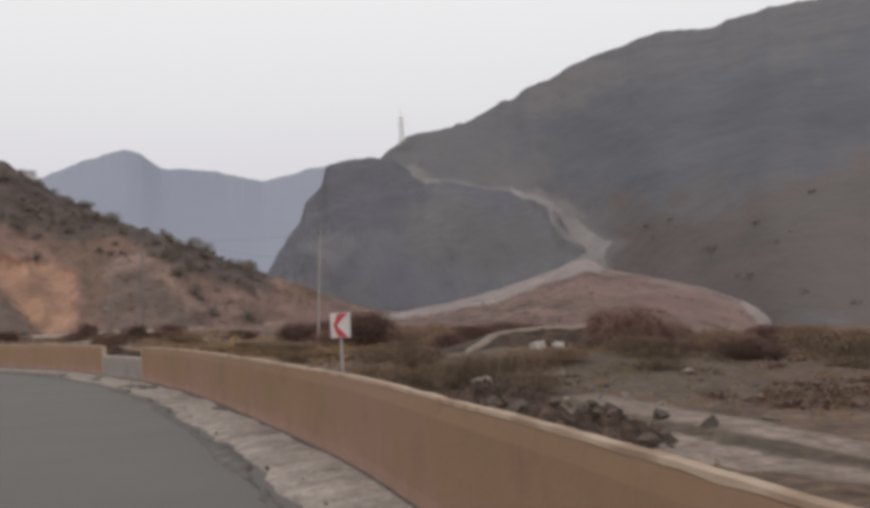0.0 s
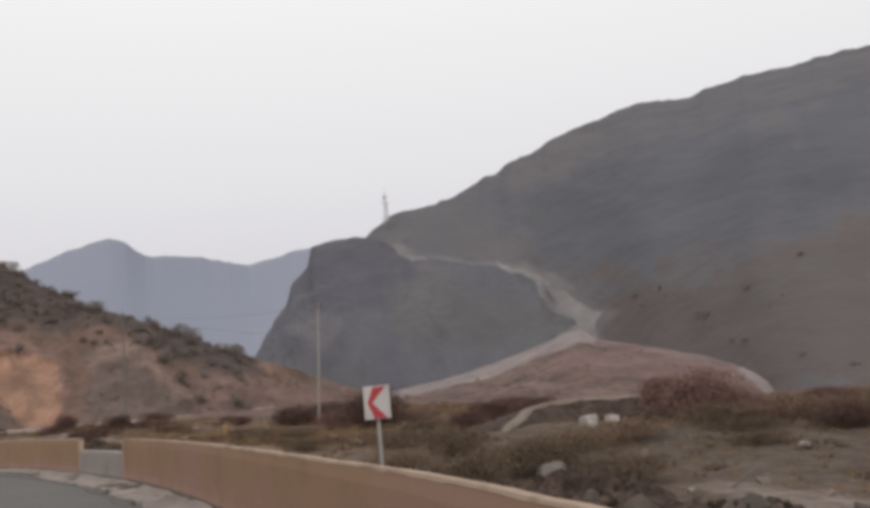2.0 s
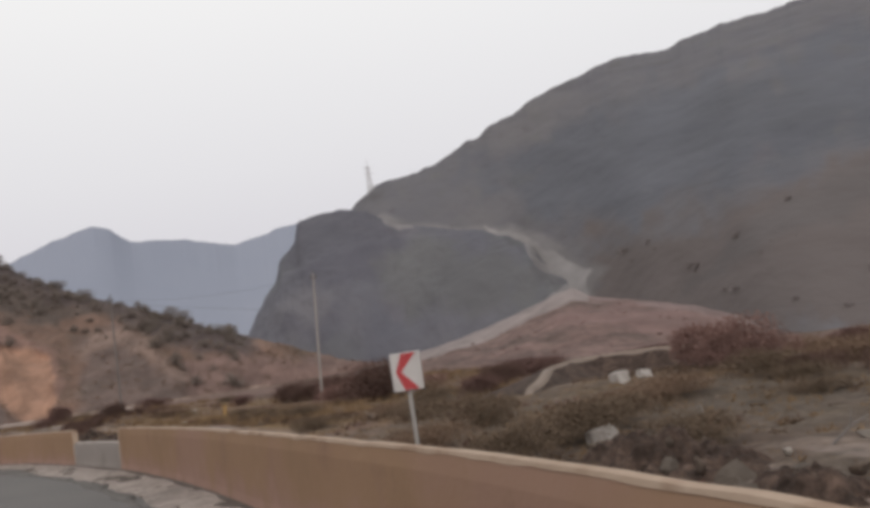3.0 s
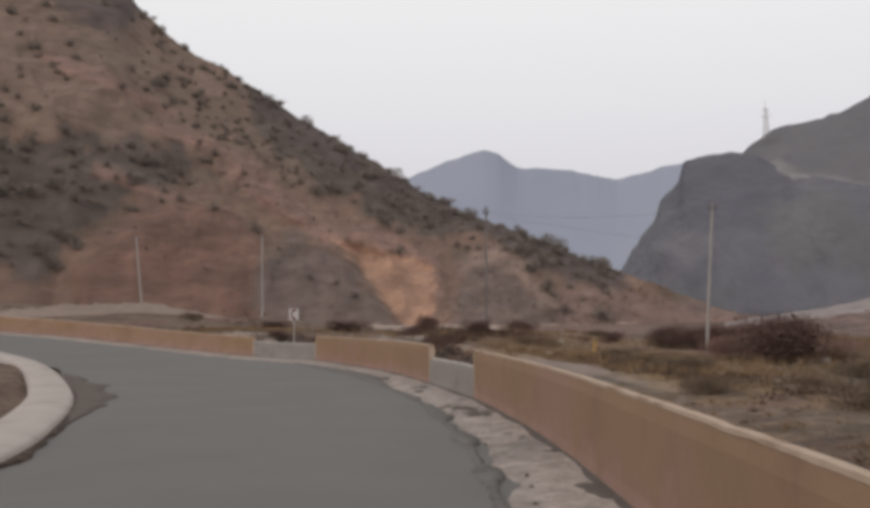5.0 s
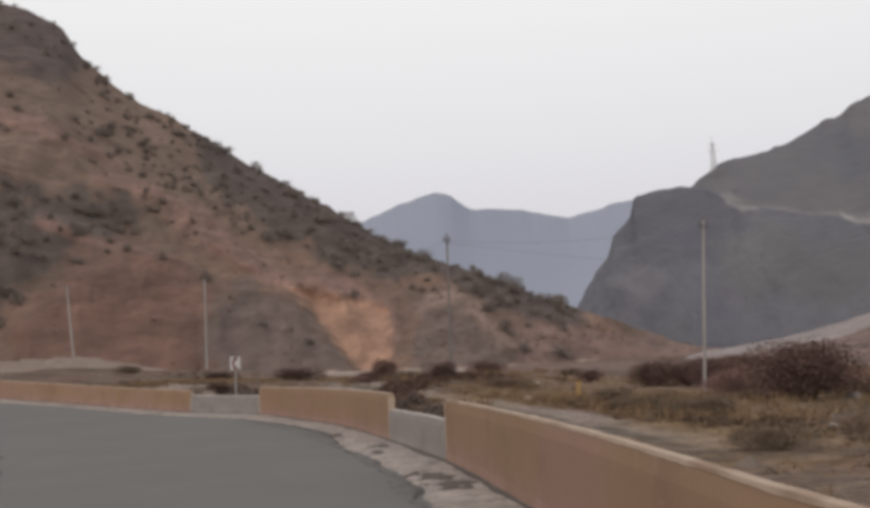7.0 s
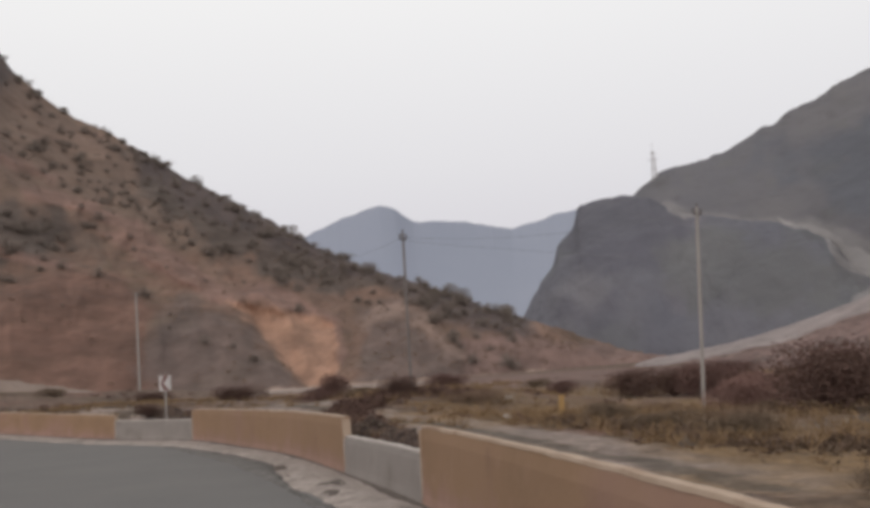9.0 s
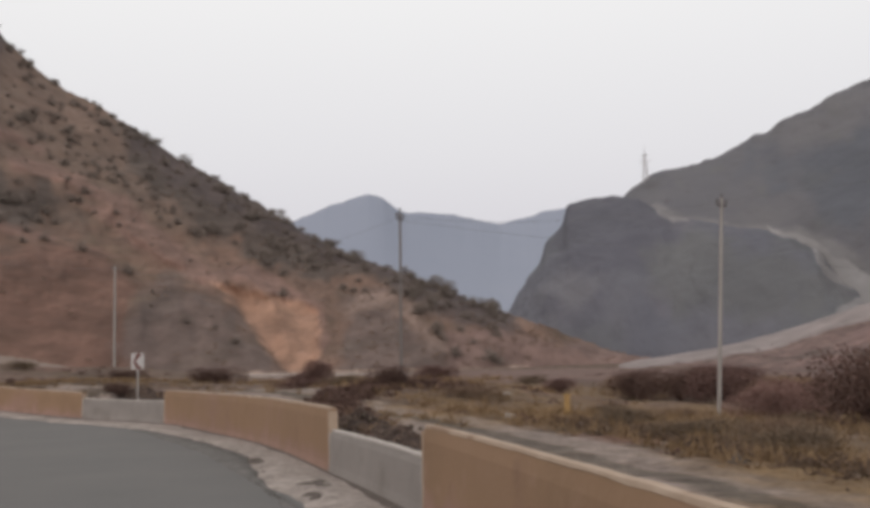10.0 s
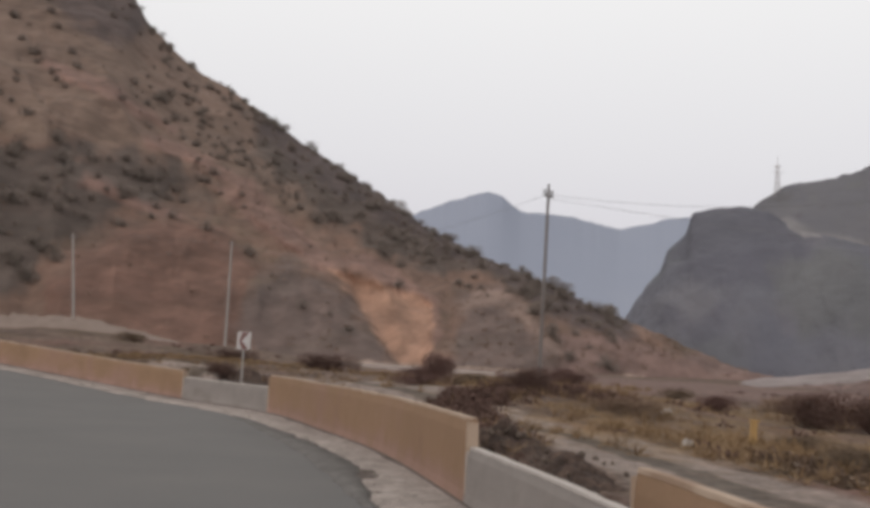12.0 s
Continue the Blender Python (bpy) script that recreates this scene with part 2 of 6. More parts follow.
M_patch = material("dark_broken_asphalt", [(0.096, 0.088, 0.083), (0.12, 0.111, 0.105)], 0.6, rough=0.95, bump=0.4, bump_scale=14)
grit(M_patch, (2.0, 8.0), 0.82, 1.17)
M_kerb = material("pale_kerb", [(0.29, 0.252, 0.232), (0.365, 0.322, 0.297)], 1.0, rough=0.9, bump=0.3, spots=[((0.22, 0.187, 0.168), 0.8, 0.58, 0.6)])
M_ground = material("dry_earth", [(0.0886, 0.06, 0.0457), (0.123, 0.085, 0.065), (0.158, 0.112, 0.0873)], 0.22, rough=1.0, bump=1.0, bump_scale=4,
                    spots=[((0.0833, 0.057, 0.0355), 0.3, 0.53, 0.8), ((0.058, 0.037, 0.0315), 0.5, 0.53, 0.8), ((0.16, 0.108, 0.0863), 1.0, 0.6, 0.65), ((0.133, 0.067, 0.0528), 0.16, 0.55, 0.65), ((0.0559, 0.037, 0.0304), 2.4, 0.54, 0.7), ((0.177, 0.122, 0.0995), 3.6, 0.6, 0.55)])
zoned(M_ground, "gravel", (0.214, 0.171, 0.149), 1.3, 0.9, 0.15)
zoned(M_ground, "grass", (0.171, 0.11, 0.0568), 0.8, 0.9)
zoned(M_ground, "dark", (0.08, 0.065, 0.052), 0.9, 0.75)
zoned(M_ground, "pink", (0.152, 0.1, 0.087), 0.15, 0.85)
grit(M_ground, (2.0, 6.0), 0.74, 1.24)
M_hill = material("hillside_earth", stretch=(1, 0.4, 1), colours= [(0.113, 0.072, 0.0558), (0.152, 0.095, 0.0721), (0.191, 0.118, 0.0893)], scale=0.022, rough=1.0, bump=0.5, bump_scale=0.2,
                  spots=[((0.0971, 0.066, 0.0518), 0.03, 0.5, 0.75), ((0.205, 0.125, 0.0954), 0.045, 0.57, 0.65), ((0.0876, 0.061, 0.0487), 0.1, 0.54, 0.65), ((0.134, 0.093, 0.0629), 0.06, 0.56, 0.65), ((0.167, 0.096, 0.0751), 0.035, 0.55, 0.5)])
zoned(M_hill, "tan", (0.143, 0.1, 0.079), 0.06, 0.75)
zoned(M_hill, "shrub", (0.0696, 0.054, 0.0467), 0.05, 0.9)
zoned(M_hill, "red", (0.13, 0.073, 0.056), 0.07, 0.8)
# Plum earth; the shady flank's darkness is put into this colour too.
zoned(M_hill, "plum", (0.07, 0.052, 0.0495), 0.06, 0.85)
zoned(M_hill, "rock", (0.101, 0.077, 0.071), 0.07, 0.72)
zoned(M_hill, "rose", (0.176, 0.107, 0.088), 0.12, 0.8)
zoned(M_hill, "mauve", (0.148, 0.098, 0.088), 0.12, 0.75)
zoned(M_hill, "tancap", (0.185, 0.128, 0.105), 0.12, 0.75)
zoned(M_hill, "orange", (0.268, 0.157, 0.11), 0.1, 0.92)
grit(M_hill, (0.05, 0.14), 0.84, 1.16)
zoned(M_hill, "pale", (0.316, 0.235, 0.188), 0.2, 0.8)
# Haze is mixed into these blue-greys; the blue zone adds more of it.
M_mountain = material("hazy_dark_mountain", stretch=(1, 0.45, 1), colours= [(0.103, 0.1, 0.112), (0.117, 0.112, 0.121), (0.132, 0.124, 0.127)], scale=0.008, rough=1.0, bump=0.3, bump_scale=0.05, spots=[((0.091, 0.088, 0.104), 0.02, 0.53, 0.6), ((0.094, 0.09, 0.092), 0.03, 0.55, 0.6), ((0.12, 0.117, 0.115), 0.06, 0.58, 0.5), ((0.089, 0.081, 0.086), 0.09, 0.6, 0.5)])
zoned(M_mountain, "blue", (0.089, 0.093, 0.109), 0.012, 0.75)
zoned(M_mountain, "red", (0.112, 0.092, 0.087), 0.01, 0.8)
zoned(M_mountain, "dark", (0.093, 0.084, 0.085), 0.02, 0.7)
zoned(M_mountain, "scree", (0.158, 0.148, 0.149), 0.04, 0.8)
zoned(M_mountain, "pale", (0.232, 0.219, 0.217), 0.05, 0.85)
# Rock colour with the distance haze painted in as blue-grey and purple.
M_cliff = material("hazy_cliff_rock", [(0.088, 0.088, 0.107), (0.108, 0.106, 0.123), (0.13, 0.124, 0.136)], 0.012, rough=1.0, bump=0.6, bump_scale=0.08, stretch=(1, 0.6, 0.6), spots=[((0.1, 0.102, 0.109), 0.01, 0.5, 0.8), ((0.087, 0.084, 0.101), 0.03, 0.55, 0.7), ((0.136, 0.121, 0.134), 0.018, 0.57, 0.6), ((0.090, 0.087, 0.098), 0.07, 0.58, 0.5)])
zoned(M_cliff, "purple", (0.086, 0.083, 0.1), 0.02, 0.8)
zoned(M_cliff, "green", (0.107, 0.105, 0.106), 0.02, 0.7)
zoned(M_cliff, "pale", (0.205, 0.192, 0.192), 0.1, 0.8)
# No hazy air is modelled: the haze is put into this pale blue.
M_far = material("haze_blue_range", [(0.218, 0.238, 0.293), (0.238, 0.255, 0.307)], 0.002, rough=1.0, bump=0)
M_mound = material("mound_earth", stretch=(1, 0.5, 1), colours= [(0.121, 0.08, 0.0711), (0.167, 0.112, 0.1)], scale=0.05, rough=1.0, bump=0.8, bump_scale=0.5, spots=[((0.0928, 0.068, 0.0579), 0.08, 0.5, 0.8), ((0.179, 0.115, 0.105), 0.06, 0.55, 0.6), ((0.0738, 0.055, 0.0477), 0.25, 0.6, 0.6)])
grit(M_mound, (0.12, 0.5), 0.75, 1.22)
zoned(M_mound, "rose", (0.174, 0.112, 0.104), 0.1, 0.7)
zoned(M_mound, "ridge", (0.188, 0.138, 0.132), 0.12, 0.75)
zoned(M_mound, "pale", (0.238, 0.204, 0.197), 0.12, 0.88)
M_pole = material("weathered_pole", [(0.25, 0.228, 0.212), (0.32, 0.295, 0.276)], 1.5, rough=0.85, bump=0.3, stretch=(4, 4, 0.5))
M_darkpole = material("dark_wooden_pole", [(0.13, 0.115, 0.11), (0.19, 0.17, 0.16)], 1.5, rough=0.85, bump=0.3, stretch=(4, 4, 0.5))
M_metal = material("galvanised_metal", [(0.3, 0.285, 0.27), (0.38, 0.365, 0.35)], 3, rough=0.5, metal=0.3, bump=0.1)
M_wire = material("dark_cable", [(0.1, 0.1, 0.105), (0.13, 0.13, 0.135)], 2, rough=0.7, bump=0)
M_white = material("white_sign_face", [(0.39, 0.37, 0.36), (0.48, 0.46, 0.45)], 3, rough=0.6, bump=0.05)
M_red = material("red_sign_film", [(0.33, 0.04, 0.045), (0.39, 0.055, 0.06)], 3, rough=0.55, bump=0.05)
# Sign red dulled in the colour itself, for the distant sign only.
M_dullmaroon = material("dull_maroon_sign_film", [(0.14, 0.068, 0.062), (0.18, 0.09, 0.082)], 3, rough=0.7, bump=0.05)
M_black = material("dark_insulator", [(0.1, 0.09, 0.09), (0.13, 0.12, 0.12)], 3, rough=0.6, bump=0.05)
M_twig = material("dry_red_twigs", [(0.1, 0.058, 0.05), (0.135, 0.08, 0.069)], 1.5, rough=1.0, bump=0, island=0.25)
M_pinktwig = material("dry_pinkish_twigs", [(0.162, 0.0951, 0.0824), (0.209, 0.128, 0.11)], 1.5, rough=1.0, bump=0, island=0.2)
M_twigdark = material("dead_brown_twigs", [(0.084, 0.05, 0.041), (0.114, 0.071, 0.058)], 1.5, rough=1.0, bump=0, island=0.25)
M_twigtan = material("dry_tan_twigs", [(0.15, 0.1, 0.07), (0.19, 0.13, 0.092)], 1.5, rough=1.0, bump=0, island=0.3)
M_leaf = material("dusty_olive_leaves", [(0.111, 0.08, 0.0558), (0.148, 0.108, 0.0761)], 1.5, rough=1.0, bump=0, island=0.3)
M_fieldweed = material("brown_olive_weeds", [(0.0897, 0.06, 0.0436), (0.124, 0.085, 0.0609)], 1.5, rough=1.0, bump=0, island=0.3)
# Leaf colour lifted: the haze over the hillside is put into it.
M_shrub = material("hazy_shrub_leaves", [(0.153, 0.128, 0.11), (0.189, 0.157, 0.137)], 0.3, rough=1.0, bump=0, island=0.12)
M_scrub = material("dry_hill_scrub", [(0.158, 0.113, 0.0863), (0.195, 0.14, 0.107)], 0.3, rough=1.0, bump=0, island=0.15)
# Brush paled in its colour to carry the haze before the mountain.
M_hazebrush = material("hazy_dry_brush", [(0.15, 0.13, 0.125), (0.17, 0.148, 0.14)], 0.3, rough=1.0, bump=0, island=0.12)
M_grass = material("dry_yellow_grass", [(0.16, 0.104, 0.0568), (0.227, 0.152, 0.0893)], 1.0, rough=1.0, bump=0, island=0.3)
M_stone = material("pale_boulder", [(0.21, 0.185, 0.163), (0.32, 0.285, 0.25)], 1.5, rough=0.95, bump=0.6, rand=0.25)
M_darkstone = material("dark_boulder", [(0.0789, 0.0615, 0.051), (0.133, 0.102, 0.0812)], 3.0, rough=0.95, bump=0.8, bump_scale=14, rand=0.3)
M_fieldstone = material("field_stone", [(0.1, 0.078, 0.064), (0.17, 0.135, 0.112)], 1.0, rough=1.0, bump=0, island=0.4)
M_soil = material("heaped_soil", [(0.04, 0.027, 0.022), (0.077, 0.053, 0.042)], 2.0, rough=1.0, bump=0.8, bump_scale=10)
grit(M_soil, (3.0, 9.0), 0.55, 1.4)
M_jointdirt = material("dark_joint_dirt", [(0.072, 0.058, 0.051), (0.108, 0.088, 0.078)], 2.0, rough=1.0, bump=0.6, bump_scale=16)
M_pathedge = material("pale_trodden_earth", [(0.17, 0.135, 0.112), (0.24, 0.195, 0.165)], 1.2, rough=1.0, bump=0.6, bump_scale=8)
M_fieldwall = material("pale_low_wall", [(0.3, 0.25, 0.225), (0.37, 0.315, 0.285)], 0.8, rough=0.9, bump=0.4, bump_scale=6)
M_bank = material("bulldozed_pale_earth", [(0.18, 0.138, 0.117), (0.235, 0.185, 0.158)], 0.4, rough=1.0, bump=0.6, bump_scale=4)
M_yellow = material("faded_yellow_paint", [(0.32, 0.2, 0.085), (0.4, 0.26, 0.11)], 4, rough=0.8, bump=0.1)
# Steel paled in its colour so that the mast sinks into the haze.
M_hazesteel = material("hazy_lattice_steel", [(0.46, 0.445, 0.45), (0.52, 0.505, 0.51)], 1, rough=0.7, bump=0)


# ---- helpers for meshes ----
def mesh_object(name, verts, faces, mat, parent=None, smooth=False):
    me = bpy.data.meshes.new(name)
    me.from_pydata([tuple(map(float, v)) for v in verts], [], [tuple(map(int, f)) for f in faces])
    me.materials.append(mat)
    if smooth:
        me.shade_smooth()
    ob = new(name, me)
    ob.parent = parent
    return ob


def part(name, bm, mat, parent=None, label="", smooth=False):
    me = bpy.data.meshes.new(name)
    bm.to_mesh(me)
    bm.free()
    me.materials.append(mat)
    if smooth:
        me.shade_smooth()
    ob = new(name, me)
    ob.parent = parent
    return tagged(ob, label) if label else ob


def empty(name, m):
    ob = new(name)
    ob.empty_display_size = 0.3
    ob.matrix_world = m
    return ob


def grid_faces(rows, cols, offset=0, closed=False):
    i, j = np.meshgrid(np.arange(rows - 1), np.arange(cols if closed else cols - 1), indexing="ij")
    a = i * cols + j
    b = i * cols + (j + 1) % cols
    return (np.stack([a, b, b + cols, a + cols], -1).reshape(-1, 4) + offset)


def box(bm, size, at=(0, 0, 0), turn=None):
    m = Matrix.Translation(at) @ (turn.to_4x4() if turn else Matrix()) @ Matrix.Diagonal((*size, 1))
    return bmesh.ops.create_cube(bm, size=1, matrix=m)["verts"]


def rod(bm, a, b, r0, r1=None, n=8):
    a, b = Vector(a), Vector(b)
    m = Matrix.Translation((a + b) / 2) @ (b - a).to_track_quat("Z", "Y").to_matrix().to_4x4()
    bmesh.ops.create_cone(bm, cap_ends=True, segments=n, radius1=r0, radius2=r0 if r1 is None else r1, depth=(b - a).length, matrix=m)


def lattice(ix, iy, iz, seed):
    """Repeatable pseudo-random values in 0..1 on whole-number places."""
    h = np.sin(ix * 127.1 + iy * 311.7 + iz * 74.7 + seed * 53.3) * 43758.5453
    return h - np.floor(h)


def value_noise(x, y, seed=0):
    xi, yi = np.floor(x), np.floor(y)
    u, v = x - xi, y - yi
    u, v = u * u * (3 - 2 * u), v * v * (3 - 2 * v)
    a, b = lattice(xi, yi, 0, seed), lattice(xi + 1, yi, 0, seed)
    c, d = lattice(xi, yi + 1, 0, seed), lattice(xi + 1, yi + 1, 0, seed)
    return (a + (b - a) * u) * (1 - v) + (c + (d - c) * u) * v


def fbm(x, y, seed=0, octaves=5):
    out, amp, f = 0.0, 0.5, 1.0
    for k in range(octaves):
        out = out + amp * (value_noise(x * f + 17.3 * k, y * f - 9.1 * k, seed) - 0.5) * 2
        amp, f = amp * 0.5, f * 2.03
    return out


def smoothstep(a, b, x):
    t = np.clip((x - a) / (b - a), 0, 1)
    return t * t * (3 - 2 * t)


def spline(points, step=0.5):
    """A smooth line through control points, sampled about every step metres."""
    p = np.array(points, float)
    p = np.vstack([2 * p[0] - p[1], p, 2 * p[-1] - p[-2]])
    out = []
    for i in range(1, len(p) - 2):
        n = max(2, int(np.linalg.norm(p[i + 1] - p[i]) / step))
        for t in np.linspace(0, 1, n, endpoint=False):
            out.append(0.5 * (2 * p[i] + (p[i + 1] - p[i - 1]) * t + (2 * p[i - 1] - 5 * p[i] + 4 * p[i + 1] - p[i + 2]) * t**2 + (3 * p[i] - p[i - 1] - 3 * p[i + 1] + p[i + 2]) * t**3))
    out.append(p[-2])
    return np.array(out)


def normals(line):
    """Unit vectors to the left of a line in plan."""
    d = np.gradient(line[:, :2], axis=0)
    d /= np.linalg.norm(d, axis=1, keepdims=True)
    return np.stack([-d[:, 1], d[:, 0]], 1)


# ---- plan of the bend ----
WALL_LINE = spline([(4.6, -24), (4.0, -14), (3.1, -4), (1.9, 5.0), (1.0, 10), (0.1, 14.5), (-1.1, 19), (-2.3, 23.2), (-3.6, 27.6), (-5.0, 31.8),
                    (-7.3, 37.8), (-9.9, 43.3), (-13.2, 49.8), (-16.6, 55.0), (-20.7, 60.6), (-26.2, 64.6), (-35, 69.5), (-46, 73), (-60, 75), (-80, 75)], 0.4)
WALL_LEFT = normals(WALL_LINE)
WALL_RUN = np.r_[0, np.cumsum(np.linalg.norm(np.diff(WALL_LINE, axis=0), axis=1))]


def road_z(x, y):
    """Height of the carriageway: level, climbing gently on the far side of the bend."""
    return 1.7 * smoothstep(-22, -58, x) * smoothstep(30, 62, y)


def run_at(y):
    return float(np.interp(y, WALL_LINE[:300, 1], WALL_RUN[:300]))


def kerb_offset(run):
    """Width of the carriageway between wall line and inner kerb: it widens through the bend."""
    return np.interp(run, [run_at(0), run_at(22), run_at(29.4), run_at(38.6), run_at(46.9), run_at(60)], [8.3, 8.6, 9.1, 10.4, 11.6, 12.2])


def wall_side(x, y):
    """Distance to the wall line: positive on the road's side."""
    x, y = np.atleast_1d(x).astype(float), np.atleast_1d(y).astype(float)
    best = np.full(x.shape, 1e9)
    side = np.zeros(x.shape)
    for k in range(0, len(WALL_LINE), 2):
        dx, dy = x - WALL_LINE[k, 0], y - WALL_LINE[k, 1]
        d2 = dx * dx + dy * dy
        near = d2 < best
        best = np.where(near, d2, best)
        side = np.where(near, dx * WALL_LEFT[k, 0] + dy * WALL_LEFT[k, 1], side)
    return np.sign(side) * np.sqrt(best)


NEAR_HEIGHTS = [(-5, 47, 0.6), (5.6, 28.7, 0.9), (3.7, 30, 0.75), (8, 30, 1.1), (11, 36, 0.0), (15, 37, -0.2), (14, 31, 0.1), (-7, 45, 0.85), (4, 14, 0.6), (2.2, 12, 0.7),
                (2, 18, 0.6), (8, 14, 0.2), (16, 22, 0.3), (20, 45, -0.3)]
FAR_HEIGHTS = [(-5.6, 51.9, 0.5), (-1.3, 54, 0.35), (-2, 62, 0.4), (-11.2, 57.9, 1.85), (-38.8, 94.3, 2.4), (-47.7, 89.5, 3.0), (-22.1, 62.5, 0.9), (-16, 63, 1.3), (-9.5, 50, 0.9), (-26, 99, 0.95),
               (-14, 104, 0.8), (-34, 104, 1.2), (-40, 135, 0.8), (-10, 140, 0.3), (-25, 120, 0.7), (-30, 86, 1.3), (-20, 84, 1.0), (0, 110, 0.6), (30, 60, -1.6), (46, 122, -6),
               (64, 163, -7.5), (40, 90, -3.5), (10, 0, 0.2), (-90, 110, 5), (-60, 78, 2.6), (-30, 70, 1.6), (-120, 60, 4), (-40, 20, 0.2), (-25, 0, 0), (-40, -60, 0),
               (60, -20, -1), (40, 25, -0.8)]
HEIGHTS = np.array(NEAR_HEIGHTS + FAR_HEIGHTS)


def ground_z(x, y):
    x, y = np.asarray(x, float), np.asarray(y, float)
    num, den = 0.0, 0.0
    for cx, cy, cz in HEIGHTS:
        w = 1.0 / (((x - cx) ** 2 + (y - cy) ** 2 + 20.0) ** 1.7)
        num, den = num + w * cz, den + w
    z = num / den
    far = np.hypot(x, y)
    z = z + (-1.2 - z) * smoothstep(140, 300, far) * smoothstep(60, 20, x) + (-8 - z) * smoothstep(170, 260, far) * smoothstep(20, 60, x)
    return z + (0.16 * fbm(x / 5, y / 5, 3) + 0.07 * fbm(x / 1.3, y / 1.3, 6, 3)) * smoothstep(2, 8, far) + 0.5 * fbm(x / 30, y / 30, 4) * smoothstep(70, 160, far)


# ---- the ground: one sheet out to the horizon ----
def polar_point(az, el, r, z0=2.25):
    """A place r metres off, az degrees to the right of +y and el degrees above eye level, as seen from the bend."""
    a = np.radians(az)
    return np.stack([-3 + r * np.sin(a), 12 + r * np.cos(a), z0 + r * np.tan(np.radians(el))], -1)


def line_distance(x, y, line):
    best = np.full(np.shape(x), 1e9)
    for px, py in line[:, :2]:
        best = np.minimum(best, (x - px) ** 2 + (y - py) ** 2)
    return np.sqrt(best)


TRACK = spline([(-30, 68), (-20, 64.5), (-14.5, 55.6), (-11.4, 51.7), (-9.8, 50.0), (-8.6, 48.1), (-7.7, 45.6), (-6.6, 42.7), (-5.2, 39.2), (-3.2, 34.5), (-1.0, 29), (1.6, 23.5), (3.3, 17.5), (3.8, 14.2), (4.35, 12.0), (5.1, 10.2), (6.4, 7.6), (9, 3), (14, -5)], 0.3)
GAUGE = 0.76
SPUR = spline([(3.7, 30.3), (4.6, 30.9), (6.2, 31.0), (8.5, 31.3), (12, 32.5), (18, 35)], 0.5)


